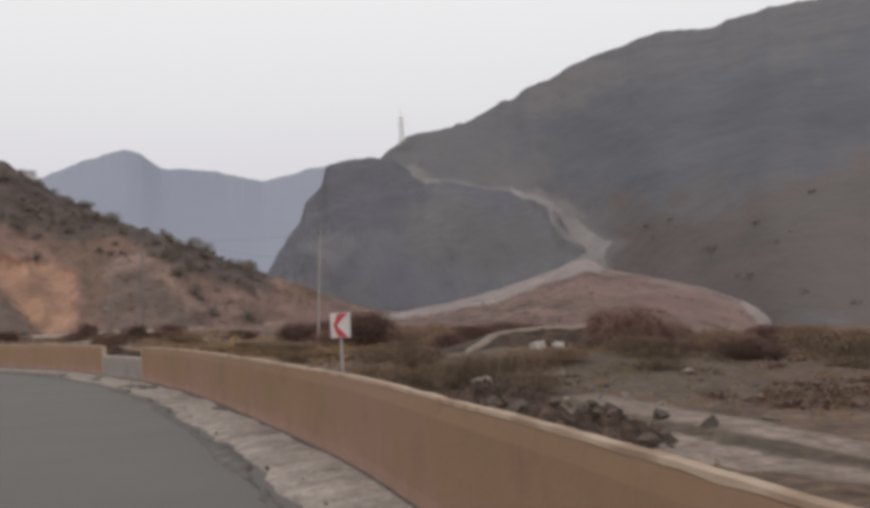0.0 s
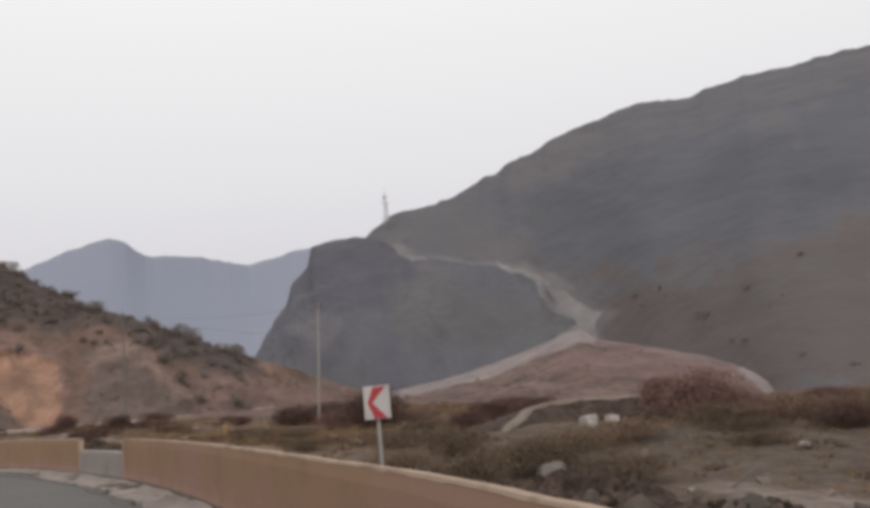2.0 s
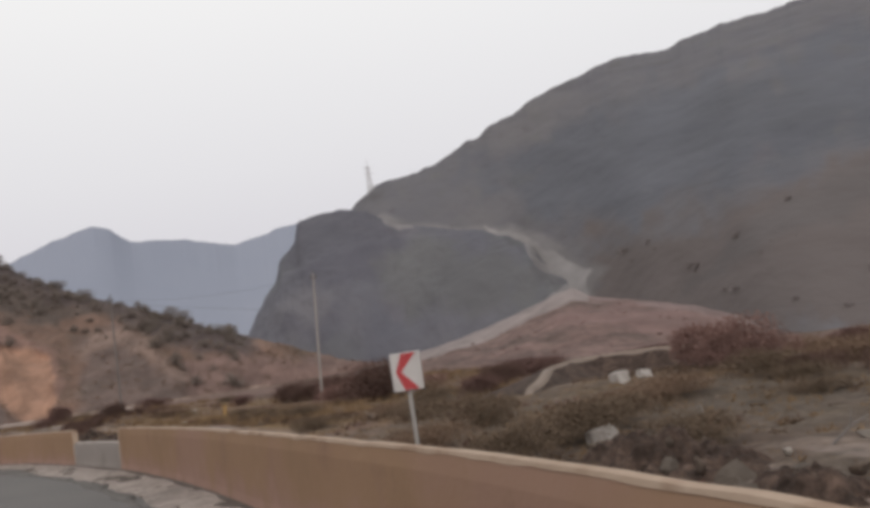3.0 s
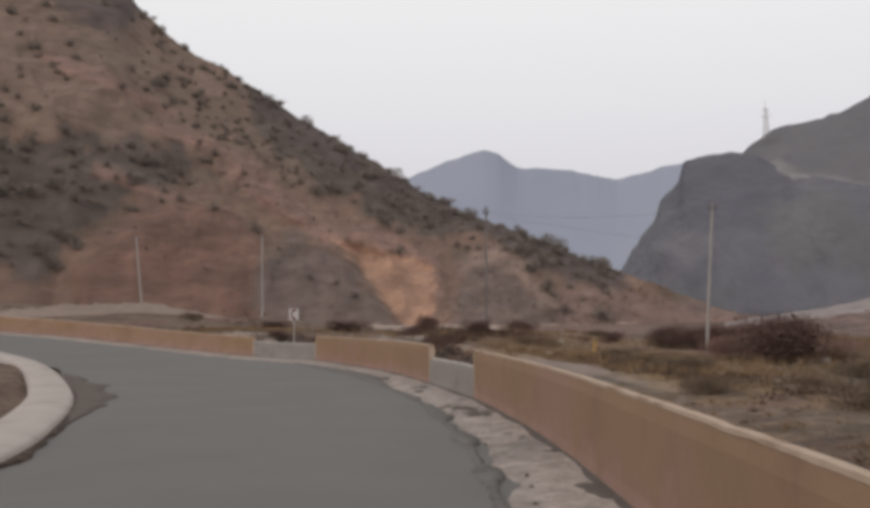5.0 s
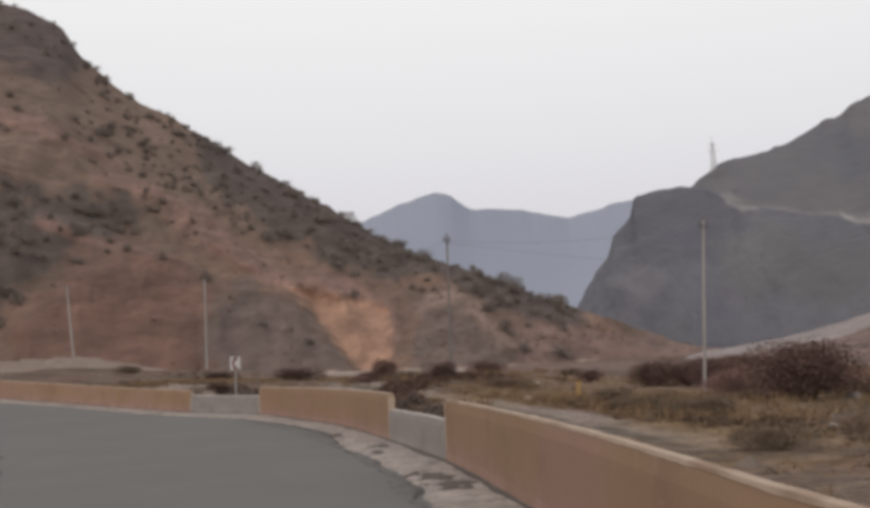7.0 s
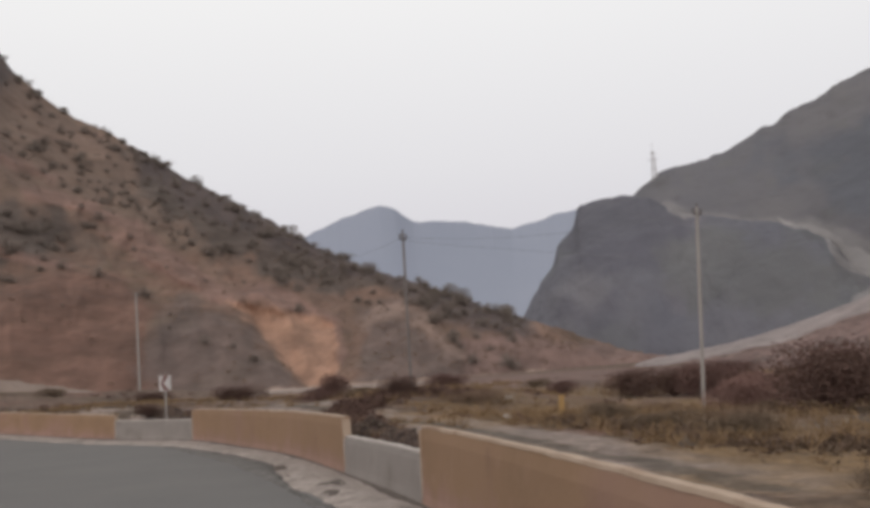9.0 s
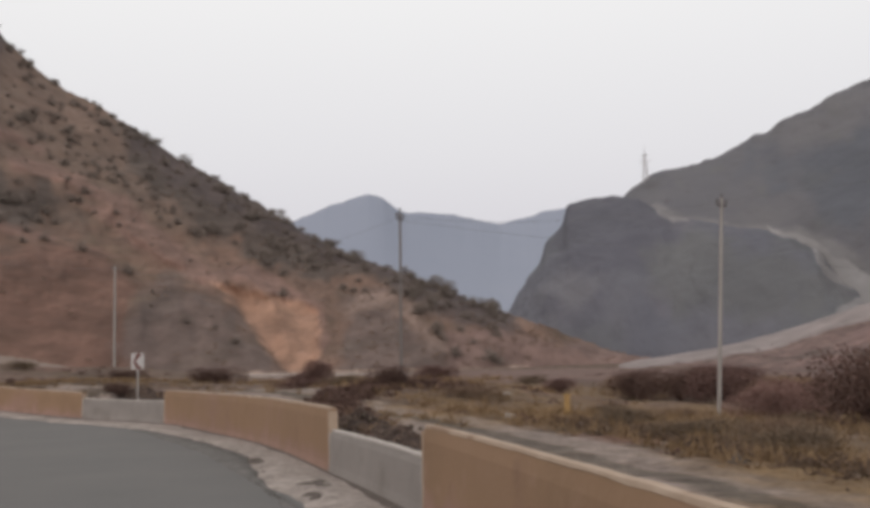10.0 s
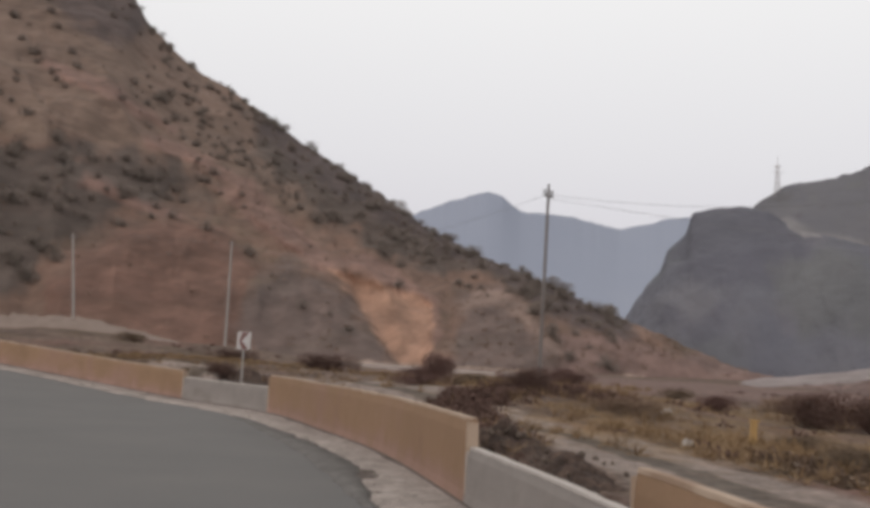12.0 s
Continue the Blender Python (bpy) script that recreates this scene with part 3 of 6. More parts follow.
def build_ground():
    n_az, radii = 720, np.r_[0, np.linspace(1.0, 44, 175), np.geomspace(44.4, 4600, 170)]
    az = np.linspace(0, 2 * np.pi, n_az, endpoint=False)
    r, a = np.meshgrid(radii, az, indexing="ij")
    x, y = -5 + r * np.sin(a), 34 + r * np.cos(a)
    side = np.full(x.shape, -1e3)
    close = r < 150
    side[close] = wall_side(x[close], y[close])
    z = ground_z(x, y)
    bed = smoothstep(-0.5 - 0.038 * r, -0.25 - 0.018 * r, side)
    inner = np.interp(y, [0, 20, 26.5, 34, 42, 52, 60], [8.4, 8.9, 9.6, 11.0, 12.4, 12.8, 12.6])
    island = smoothstep(inner + 0.75, inner + 1.6, side)
    z = np.where(close, z * (1 - bed) + (road_z(x, y) - 0.12) * bed, z)
    z = np.where(close, z + island * (0.3 + 0.25 * fbm(x / 4, y / 4, 8) + 0.06 * np.clip(side - inner - 1, 0, 40)), z)
    ob = mesh_object("ground", np.stack([x, y, z], -1).reshape(-1, 3), grid_faces(len(radii), n_az, closed=True), M_ground, smooth=True)
    near = close & (side < 0.2)
    gravel = np.zeros(x.shape)
    off = line_distance(x[near], y[near], TRACK) + 0.12 * fbm(x[near] / 0.8, y[near] / 0.8, 31, 3)
    worn = smoothstep(29, 36, y[near]) + smoothstep(19, 15, y[near])
    wheel = smoothstep(0.66, 0.28, np.abs(off - GAUGE)) * (0.85 + 0.4 * fbm(x[near] / 2, y[near] / 2, 32, 3))
    wheel = np.maximum(wheel, 0.6 * smoothstep(1.9, 1.0, off) * smoothstep(47, 43, y[near]) * smoothstep(27, 33, y[near]))
    gravel[near] = np.maximum(wheel * worn, 1.3 - line_distance(x[near], y[near], SPUR) / 0.55)
    middle = np.zeros(x.shape)
    middle[near] = smoothstep(0.5, 0.2, off) * worn * 0.8
    grass = np.where(close, np.exp(-(((x + 3) / 8) ** 2 + ((y - 51) / 6) ** 2)) + 0.8 * np.exp(-(((x + 9) / 9) ** 2 + ((y - 66) / 8) ** 2)) + 0.55 * np.exp(-(((x - 5) / 7) ** 2 + ((y - 27) / 9) ** 2)) + 0.8 * np.exp(-(((x + 2.0) / 2.4) ** 2 + ((y - 38) / 7) ** 2)), 0)
    dark = np.where(close, 1.2 * np.exp(-(((x - 6) / 8) ** 2 + ((y - 23) / 8) ** 2)) + 0.9 * np.exp(-(((x - 6) / 5) ** 2 + ((y - 42) / 5) ** 2)) + 1.3 * np.exp(-(((x - 2.4) / 2.4) ** 2 + ((y - 39) / 7) ** 2)), 0)
    for key, value in (("gravel", gravel), ("grass", grass * 0.9), ("dark", np.maximum(dark * 0.75, middle)), ("pink", smoothstep(60, 90, y) * smoothstep(290, 190, y) * smoothstep(-40, -12, x) * 0.9)):
        ob.data.attributes.new(key, "FLOAT", "POINT").data.foreach_set("value", np.clip(value, 0, 1).ravel().astype(np.float32))
    return tagged(ob, "dry brown earth with pale gravel tracks and yellowed grass", "ground", kind="structure")


build_ground()


# ---- hills and mountains ----
def hill(name, controls, mat, rows=90, step=0.12, noise_size=60, rough=6.0, power=1.0, ragged=0.12, back=0.7, seed=1, zones=(), label="", crest_soft=9, bulges=(), crest_detail=0.0):
    """A hillside: controls are (azimuth, foot elevation, foot distance, crest elevation, crest distance), all seen from the bend.
    bulges are (depth in metres, edge, outlines): knolls that stand out of the slope towards the bend, or, with a negative depth, hollows."""
    c = np.array(controls, float)
    az = np.arange(c[0, 0], c[-1, 0], step)
    ef, rf, ec, rc = (np.interp(az, c[:, 0], c[:, k]) for k in range(1, 5))
    wide = np.hanning(31) / np.hanning(31).sum()
    ef, rf, rc = (np.convolve(np.pad(v, 15, "edge"), wide, "valid") for v in (ef, rf, rc))
    soft = np.hanning(crest_soft) / np.hanning(crest_soft).sum()
    ec = np.convolve(np.pad(ec, crest_soft // 2, "edge"), soft, "valid") + ragged * fbm(az * 1.3, az * 0, seed, 5)
    s = np.r_[-0.08, np.linspace(0, 1, rows), 1 + back * np.linspace(0.1, 1, 14)][:, None]
    r = rf + (rc - rf) * s
    zf, zc = 2.25 + rf * np.tan(np.radians(ef)), 2.25 + rc * np.tan(np.radians(ec))
    up = np.clip(s, 0, 1)
    broad = np.hanning(41) / np.hanning(41).sum()
    zs = np.convolve(np.pad(zc, 20, "edge"), broad, "valid")
    z = zf + (zs - zf) * up**power + (zc - zs) * up ** (3 + 9 * crest_detail) - (zc - zf + 20) * np.clip(s - 1, 0, 9) ** 1.2 / back**1.2 + np.minimum(s, 0) * 120
    x, y = -3 + r * np.sin(np.radians(az)), 12 + r * np.cos(np.radians(az))
    env = np.sin(np.pi * np.clip(s, 0, 1)) ** 0.7
    across, along = np.radians(az) * (rf + rc) / 2 + 0 * s, s * np.hypot(rc - rf, zc - zf)
    across = across + 0.3 * noise_size * fbm(across / noise_size, along / (noise_size * 2), seed + 3, 3)
    gully = np.abs(fbm(across / noise_size, along / (noise_size * 3.0), seed + 5, 5))
    z = z + rough * env * (0.5 - 1.6 * gully) + 0.25 * rough * env * fbm(across / (noise_size * 0.2), along / (noise_size * 0.5), seed + 9, 4)
    el = np.degrees(np.arctan2(z - 2.25, r))
    az2 = np.broadcast_to(az, el.shape)
    for depth, edge, areas in bulges:
        wx, wy = 0.35 * fbm(az2 * 0.8, el * 0.8, seed + 60, 4), 0.35 * fbm(az2 * 0.8 + 17, el * 0.8, seed + 61, 4)
        for polygon in areas:
            k = smoothstep(0, 1, inside(az2 + wx, el + wy, polygon, edge)) * depth / r
            x, y, z = x + (-3 - x) * k, y + (12 - y) * k, z + (2.25 - z) * k
    ob = mesh_object(name, np.stack([x, y, z], -1).reshape(-1, 3), grid_faces(len(s), len(az))[:, ::-1], mat, smooth=True)
    for key, edge, warp, areas in zones:
        value = np.zeros(el.shape)
        wx, wy = warp * fbm(az2 * 0.9, el * 0.9, seed + 40, 5), warp * fbm(az2 * 0.9 + 31, el * 0.9, seed + 41, 5)
        for polygon in areas:
            value = np.maximum(value, inside(az2 + wx, el + wy, polygon, edge))
        ob.data.attributes.new(key, "FLOAT", "POINT").data.foreach_set("value", value.ravel().astype(np.float32))
    tagged(ob, label, "hill", kind="structure")
    return x, y, z, el


def inside(px, py, polygon, edge=0.6):
    """1 inside a polygon, falling softly to 0 outside it."""
    p = np.array(polygon, float)
    hit = np.zeros(px.shape, bool)
    dist = np.full(px.shape, 1e9)
    for (x1, y1), (x2, y2) in zip(p, np.roll(p, -1, 0)):
        cross = ((y1 > py) != (y2 > py)) & (px < (x2 - x1) * (py - y1) / (y2 - y1 + 1e-9) + x1)
        hit ^= cross
        t = np.clip(((px - x1) * (x2 - x1) + (py - y1) * (y2 - y1)) / ((x2 - x1) ** 2 + (y2 - y1) ** 2 + 1e-9), 0, 1)
        dist = np.minimum(dist, np.hypot(px - x1 - t * (x2 - x1), py - y1 - t * (y2 - y1)))
    return np.where(hit, np.clip(0.5 + dist / edge, 0, 1), np.clip(0.5 - dist / edge, 0, 1))


SCAR = [(-20.1, 4.6), (-18.6, 4.0), (-17.2, 3.75), (-15.2, 3.2), (-14.5, 2.8), (-14.4, 0.8), (-14.7, -0.55), (-16.1, -0.65), (-16.7, 0.2), (-17.3, 1.0), (-18.3, 2.3), (-19.1, 3.4)]
RED_KNOLL = [(-34.3, -3), (-34.3, 0.1), (-33.9, 3.4), (-32.0, 5.0), (-29.1, 6.4), (-26.1, 6.2), (-24.3, 4.4), (-24.0, -3)]
GREY_KNOLL = [(-24.1, 3.4), (-22.2, 4.6), (-20.3, 4.1), (-18.4, 2.1), (-16.5, -0.6), (-16.0, -3), (-24.1, -3)]
END_KNOLL = [(-13.8, -3), (-13.6, -0.5), (-12.9, 2.7), (-11.9, 3.5), (-10.1, 3.5), (-8.7, 2.0), (-7.3, 0.3), (-7.3, -3)]
END_EDGE = [(-12.9, 2.5), (-12.2, 3.65), (-9.9, 3.65), (-8.5, 2.05), (-7.2, 0.3), (-8.0, 0.5), (-9.5, 2.35), (-11.3, 2.75)]
SPUR_CREST = [(-27.8, 9.2), (-25.7, 8.4), (-23.2, 6.7), (-20.8, 5.1), (-19.5, 4.3), (-19.7, 3.9), (-21.0, 4.6), (-23.6, 6.1), (-26.0, 7.9)]
WOOD = [(-46, 10), (-38.5, 9.5), (-34.4, 9.9), (-29.1, 9.3), (-27.2, 8.2), (-29.1, 7.5), (-31.5, 6.2), (-33.8, 5.2), (-34.4, 2.9), (-36.0, 2.2), (-38.5, 3.7), (-46, 3)]
ROSE = [(-20.4, 5.0), (-18.3, 5.5), (-16.2, 4.5), (-14.2, 3.1), (-13.9, 1.0), (-14.6, 0.0), (-15.6, 3.0), (-18.2, 4.2)]
RIBS = [[(-30.4, 10.9), (-27.4, 10.3), (-24.4, 8.7), (-22.6, 6.7), (-22.5, 6.2), (-24.8, 8.0), (-27.6, 9.6), (-30.4, 10.3)], [(-25.3, 8.6), (-24.0, 7.6), (-21.3, 6.0), (-19.4, 4.5), (-19.6, 4.1), (-21.6, 5.4), (-24.3, 7.1), (-25.5, 8.1)],
        [(-33.0, 8.6), (-30.2, 7.5), (-28.0, 6.9), (-28.1, 6.4), (-30.5, 6.9), (-33.2, 8.0)], [(-36, 14.5), (-32, 13.2), (-28.6, 11.4), (-28.8, 10.9), (-32.2, 12.5), (-36, 13.8)]]
UPPER_SLOPE = [(-62, 23), (-36, 23), (-31, 18), (-27, 15), (-22, 12), (-17, 8.8), (-20, 7.5), (-24, 7), (-30, 8.5), (-32, 10), (-46, 10.5), (-62, 11)]
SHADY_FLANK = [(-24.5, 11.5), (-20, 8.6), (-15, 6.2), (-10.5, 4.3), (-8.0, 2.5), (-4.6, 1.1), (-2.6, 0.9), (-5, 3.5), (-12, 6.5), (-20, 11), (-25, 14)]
SHRUB_FLANK = [(-24, 9.6), (-21, 7.4), (-17.5, 5.8), (-12.5, 4.4), (-9, 3.2), (-4, 1.5), (-3.2, 2.6), (-9.5, 5.0), (-17, 8.8), (-22, 11.6), (-25, 13)]
HIGH_END = [(-62, 2.0, 200, 19, 650), (-50, 1.6, 215, 20.0, 700), (-42, 0.9, 235, 20.2, 720), (-37.5, 0.35, 250, 19.8, 720), (-35.3, 0.3, 258, 19.4, 710), (-33.6, 0.25, 265, 19.2, 700), (-31.9, 0.1, 270, 18.3, 690), (-31.0, 0.05, 272, 16.9, 685),
            (-28.5, -0.1, 280, 14.9, 670), (-26.2, -0.3, 288, 13.9, 650), (-23, -0.45, 295, 11.9, 620)]
LOW_END = [(-17.3, -0.6, 305, 8.6, 560), (-15.2, -0.65, 308, 7.2, 530), (-11.9, -0.7, 312, 5.6, 490), (-9.5, -0.75, 318, 4.65, 465), (-7.5, -0.8, 325, 3.85, 445), (-5.4, -0.8, 335, 3.0, 430), (-3.6, -0.8, 345, 2.35, 420), (0.2, -0.75, 360, 0.75, 405),
           (2.4, -0.7, 370, -0.1, 395), (5, -0.7, 375, -0.6, 385)]
LEFT_HILL = hill("hillside", HIGH_END + LOW_END,
                 M_hill, rows=150, step=0.08, noise_size=45, rough=7.0, ragged=0.16, seed=2,
                 bulges=[(14, 1.8, [RED_KNOLL]), (15, 1.4, [GREY_KNOLL]), (11, 1.1, [END_KNOLL]), (7, 0.9, [SPUR_CREST]), (6, 0.8, RIBS), (-8, 0.7, [SCAR])], label="steep brown hillside with shrubs, grey rock and an orange soil cut",
                 zones=[("orange", 0.6, 0.4, [SCAR]), ("rose", 0.7, 0.3, [ROSE, SPUR_CREST, *RIBS]), ("mauve", 1.2, 0.5, [[(-7.6, 1.4), (-5, 1.3), (-2, 0.8), (6, 0.2), (6, -3), (-7.6, -3)]]), ("pale", 0.25, 0.1, [[(-27, -0.2), (-20, -0.42), (-14.5, -0.5), (-8, -0.55), (-3, -0.55), (-3, -0.75), (-8, -0.75), (-20, -0.65), (-27, -0.4)]]),
                        ("tan", 2.2, 1.5, [UPPER_SLOPE]),
                        ("rock", 2.0, 1.1, [GREY_KNOLL, END_KNOLL]),
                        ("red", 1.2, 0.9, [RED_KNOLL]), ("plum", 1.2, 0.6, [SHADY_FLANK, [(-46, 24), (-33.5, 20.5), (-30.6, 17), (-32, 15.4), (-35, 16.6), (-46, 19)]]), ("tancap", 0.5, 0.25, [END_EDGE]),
                        ("shrub", 1.5, 1.2, [WOOD, SHRUB_FLANK])])

SCREE = [(4.2, 7.9), (4.6, 8.15), (5.6, 7.65), (6.8, 7.3), (9.0, 6.72), (10.2, 6.56), (11.6, 6.3), (12.9, 5.8), (13.5, 5.45), (14.5, 4.9), (15.1, 4.25), (15.5, 3.9), (16.4, 3.6), (17.2, 3.25), (16.9, 2.7), (16.1, 2.2), (16.0, 1.6), (14.4, 1.4), (14.6, 2.6), (13.6, 3.2), (13.2, 4.1), (12.6, 5.0), (10.6, 6.0), (7.5, 6.75), (5.5, 7.2)]
SWITCHBACK = [(10.3, 6.5), (11.5, 6.2), (12.6, 5.6), (13.3, 5.1), (14.0, 4.5), (14.6, 4.0), (15.3, 3.6), (16.2, 3.3), (15.6, 2.7), (15.7, 1.7), (14.4, 1.5), (14.6, 2.8), (13.6, 3.3), (13.2, 4.1), (12.6, 5.0), (11.4, 5.9)]
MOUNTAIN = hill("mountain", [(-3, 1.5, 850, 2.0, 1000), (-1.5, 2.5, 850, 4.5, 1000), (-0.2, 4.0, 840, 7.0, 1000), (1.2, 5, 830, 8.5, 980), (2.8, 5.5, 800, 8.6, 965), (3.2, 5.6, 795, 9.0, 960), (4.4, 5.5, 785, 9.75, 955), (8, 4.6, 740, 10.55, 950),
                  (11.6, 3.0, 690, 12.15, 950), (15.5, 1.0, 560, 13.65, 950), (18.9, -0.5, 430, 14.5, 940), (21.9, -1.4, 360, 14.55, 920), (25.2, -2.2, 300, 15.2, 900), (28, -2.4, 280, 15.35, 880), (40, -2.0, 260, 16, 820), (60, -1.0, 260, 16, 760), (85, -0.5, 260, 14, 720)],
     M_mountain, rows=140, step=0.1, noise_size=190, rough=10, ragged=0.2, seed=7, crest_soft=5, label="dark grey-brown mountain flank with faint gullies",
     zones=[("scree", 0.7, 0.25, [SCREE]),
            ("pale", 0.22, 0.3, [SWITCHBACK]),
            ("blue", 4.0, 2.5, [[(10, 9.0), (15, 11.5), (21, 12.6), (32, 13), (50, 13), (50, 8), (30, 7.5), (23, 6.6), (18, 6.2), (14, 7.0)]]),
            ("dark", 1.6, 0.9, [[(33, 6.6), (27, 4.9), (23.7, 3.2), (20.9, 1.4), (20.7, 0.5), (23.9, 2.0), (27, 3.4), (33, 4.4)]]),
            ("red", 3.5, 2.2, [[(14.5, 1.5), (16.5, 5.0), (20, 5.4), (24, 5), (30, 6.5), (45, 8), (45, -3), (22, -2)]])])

CLIFF_EDGE = [(-4.4, 1.4), (-3.8, 2.5), (-3.55, 2.9), (-3.3, 3.35), (-2.85, 3.95), (-2.7, 4.35), (-2.4, 4.7), (-1.95, 5.2), (-1.75, 5.75), (-1.6, 6.3), (-1.35, 6.6), (-0.95, 6.85), (-0.6, 7.2), (-0.45, 7.75), (-0.3, 8.35), (-0.05, 8.5), (0.6, 8.6), (1.3, 8.75), (2.8, 8.7),
              (3.6, 8.5), (4.6, 7.95), (5.4, 7.5), (6.4, 7.25), (8.9, 6.6), (10.2, 6.4), (11.4, 6.0), (12.2, 5.55), (12.75, 5.2), (13.05, 4.75), (13.35, 4.2), (13.7, 3.7), (14.05, 3.4), (14.6, 3.15), (15.05, 2.95), (15.15, 2.5), (15.25, 1.6), (15.4, 0.2)]
CLIFF_PLAN = [(-4.4, 640, 720), (-2.4, 635, 800), (-0.3, 625, 850), (2.8, 610, 850), (6.2, 590, 800), (10, 560, 750), (13.4, 530, 680), (15.4, 505, 620)]


def plan_at(plan, az, column):
    return float(np.interp(az, [row[0] for row in plan], [row[column] for row in plan]))


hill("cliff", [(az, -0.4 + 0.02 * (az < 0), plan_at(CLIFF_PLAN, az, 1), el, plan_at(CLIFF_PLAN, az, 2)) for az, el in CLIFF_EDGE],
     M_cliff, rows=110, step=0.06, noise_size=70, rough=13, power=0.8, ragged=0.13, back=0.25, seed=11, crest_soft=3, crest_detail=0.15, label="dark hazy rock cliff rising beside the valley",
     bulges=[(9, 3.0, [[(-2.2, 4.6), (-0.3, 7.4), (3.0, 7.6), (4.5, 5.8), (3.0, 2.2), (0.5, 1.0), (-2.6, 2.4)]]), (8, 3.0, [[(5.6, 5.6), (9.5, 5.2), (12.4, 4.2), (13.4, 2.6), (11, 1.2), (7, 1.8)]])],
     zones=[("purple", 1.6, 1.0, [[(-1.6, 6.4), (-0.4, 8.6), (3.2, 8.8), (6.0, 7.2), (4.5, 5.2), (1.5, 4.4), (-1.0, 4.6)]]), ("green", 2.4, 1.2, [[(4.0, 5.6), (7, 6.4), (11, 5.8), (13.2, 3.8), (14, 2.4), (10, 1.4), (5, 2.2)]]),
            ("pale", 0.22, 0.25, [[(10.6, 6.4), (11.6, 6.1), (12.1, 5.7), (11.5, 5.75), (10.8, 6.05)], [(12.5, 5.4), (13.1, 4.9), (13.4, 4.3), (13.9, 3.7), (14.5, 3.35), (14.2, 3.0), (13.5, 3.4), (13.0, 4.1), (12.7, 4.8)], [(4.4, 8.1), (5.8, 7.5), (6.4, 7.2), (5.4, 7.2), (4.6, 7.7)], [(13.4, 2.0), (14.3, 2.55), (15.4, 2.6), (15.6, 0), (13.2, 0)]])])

MOUND_RISE = [(1.5, -1.4, 215, -0.75, 350), (3.0, -1.5, 212, -0.3, 350), (5.3, -1.8, 208, -0.08, 350), (7.0, -2.1, 200, 0.2, 350), (8.5, -2.2, 195, 0.48, 350), (9.8, -2.4, 190, 0.83, 348), (11.2, -2.6, 185, 1.18, 345), (12.1, -2.7, 182, 1.46, 342),
              (13.2, -2.8, 180, 1.8, 340), (14.2, -2.9, 176, 2.15, 338), (15.1, -2.95, 173, 2.35, 335)]
MOUND_FALL = [(15.6, -2.98, 172, 2.05, 330), (16.1, -3, 170, 1.68, 325), (17.3, -3.1, 168, 1.42, 320), (18.6, -3.2, 163, 1.1, 312), (20.2, -3.3, 160, 0.7, 305), (21.8, -3.4, 157, 0.25, 295), (23.2, -3.6, 156, -0.3, 285), (24.0, -3.7, 156, -0.62, 278),
              (24.7, -3.75, 156, -1.05, 272), (25.3, -3.8, 156, -1.55, 266), (25.6, -3.8, 156, -2.1, 262), (26.2, -3.8, 156, -2.9, 256), (28, -3.85, 156, -3.5, 240), (30, -3.9, 156, -3.7, 225)]
MOUND = MOUND_RISE + MOUND_FALL
ROAD_UP = [(1.5, -1.0), (5.3, -0.5), (8.25, -0.15), (10.9, 0.42), (13.3, 1.1), (15.0, 1.6), (16.0, 1.5), (16.0, 2.6), (13, 2.4), (7.8, 0.9), (1.5, 0)]
RIDGE_ROAD = [(15.4, 1.65), (18.5, 0.92), (21.6, 0.08), (23.4, -0.65), (24.6, -1.35), (25.1, -2.1), (26.2, -2.2), (25.9, -1.0), (23, 0.4), (18.6, 1.7), (15.4, 2.4)]
MOUND_FIELD = hill("mound", MOUND, M_mound, zones=[("pale", 0.3, 0.12, [ROAD_UP, [(23.9, -0.75), (24.6, -1.35), (25.1, -2.1), (26.2, -2.2), (25.6, -0.9), (24.0, -0.2)]]), ("ridge", 0.5, 0.25, [RIDGE_ROAD]), ("rose", 1.2, 0.5, [[(15.5, 1.5), (20, 0.5), (23.5, -0.6), (24.6, -1.8), (22, -1.6), (17.5, -0.2), (13.5, 0.6)]])],
                   rows=90, step=0.08, noise_size=26, rough=2.6, ragged=0.05, back=0.4, seed=21, crest_soft=7, label="low rounded earth hill below the mountain")

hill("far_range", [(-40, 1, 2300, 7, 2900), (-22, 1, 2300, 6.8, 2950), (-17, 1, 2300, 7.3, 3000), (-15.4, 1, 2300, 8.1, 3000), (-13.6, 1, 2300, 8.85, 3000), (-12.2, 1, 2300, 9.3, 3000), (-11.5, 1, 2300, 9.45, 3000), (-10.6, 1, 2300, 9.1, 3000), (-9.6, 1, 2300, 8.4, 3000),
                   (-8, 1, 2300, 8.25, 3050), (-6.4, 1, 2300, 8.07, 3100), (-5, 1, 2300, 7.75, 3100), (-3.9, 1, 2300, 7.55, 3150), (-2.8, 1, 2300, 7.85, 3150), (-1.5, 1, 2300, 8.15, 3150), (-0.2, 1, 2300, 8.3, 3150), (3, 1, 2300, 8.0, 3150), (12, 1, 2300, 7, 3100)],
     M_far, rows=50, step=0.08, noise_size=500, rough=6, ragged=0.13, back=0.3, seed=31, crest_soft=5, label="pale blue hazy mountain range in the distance")


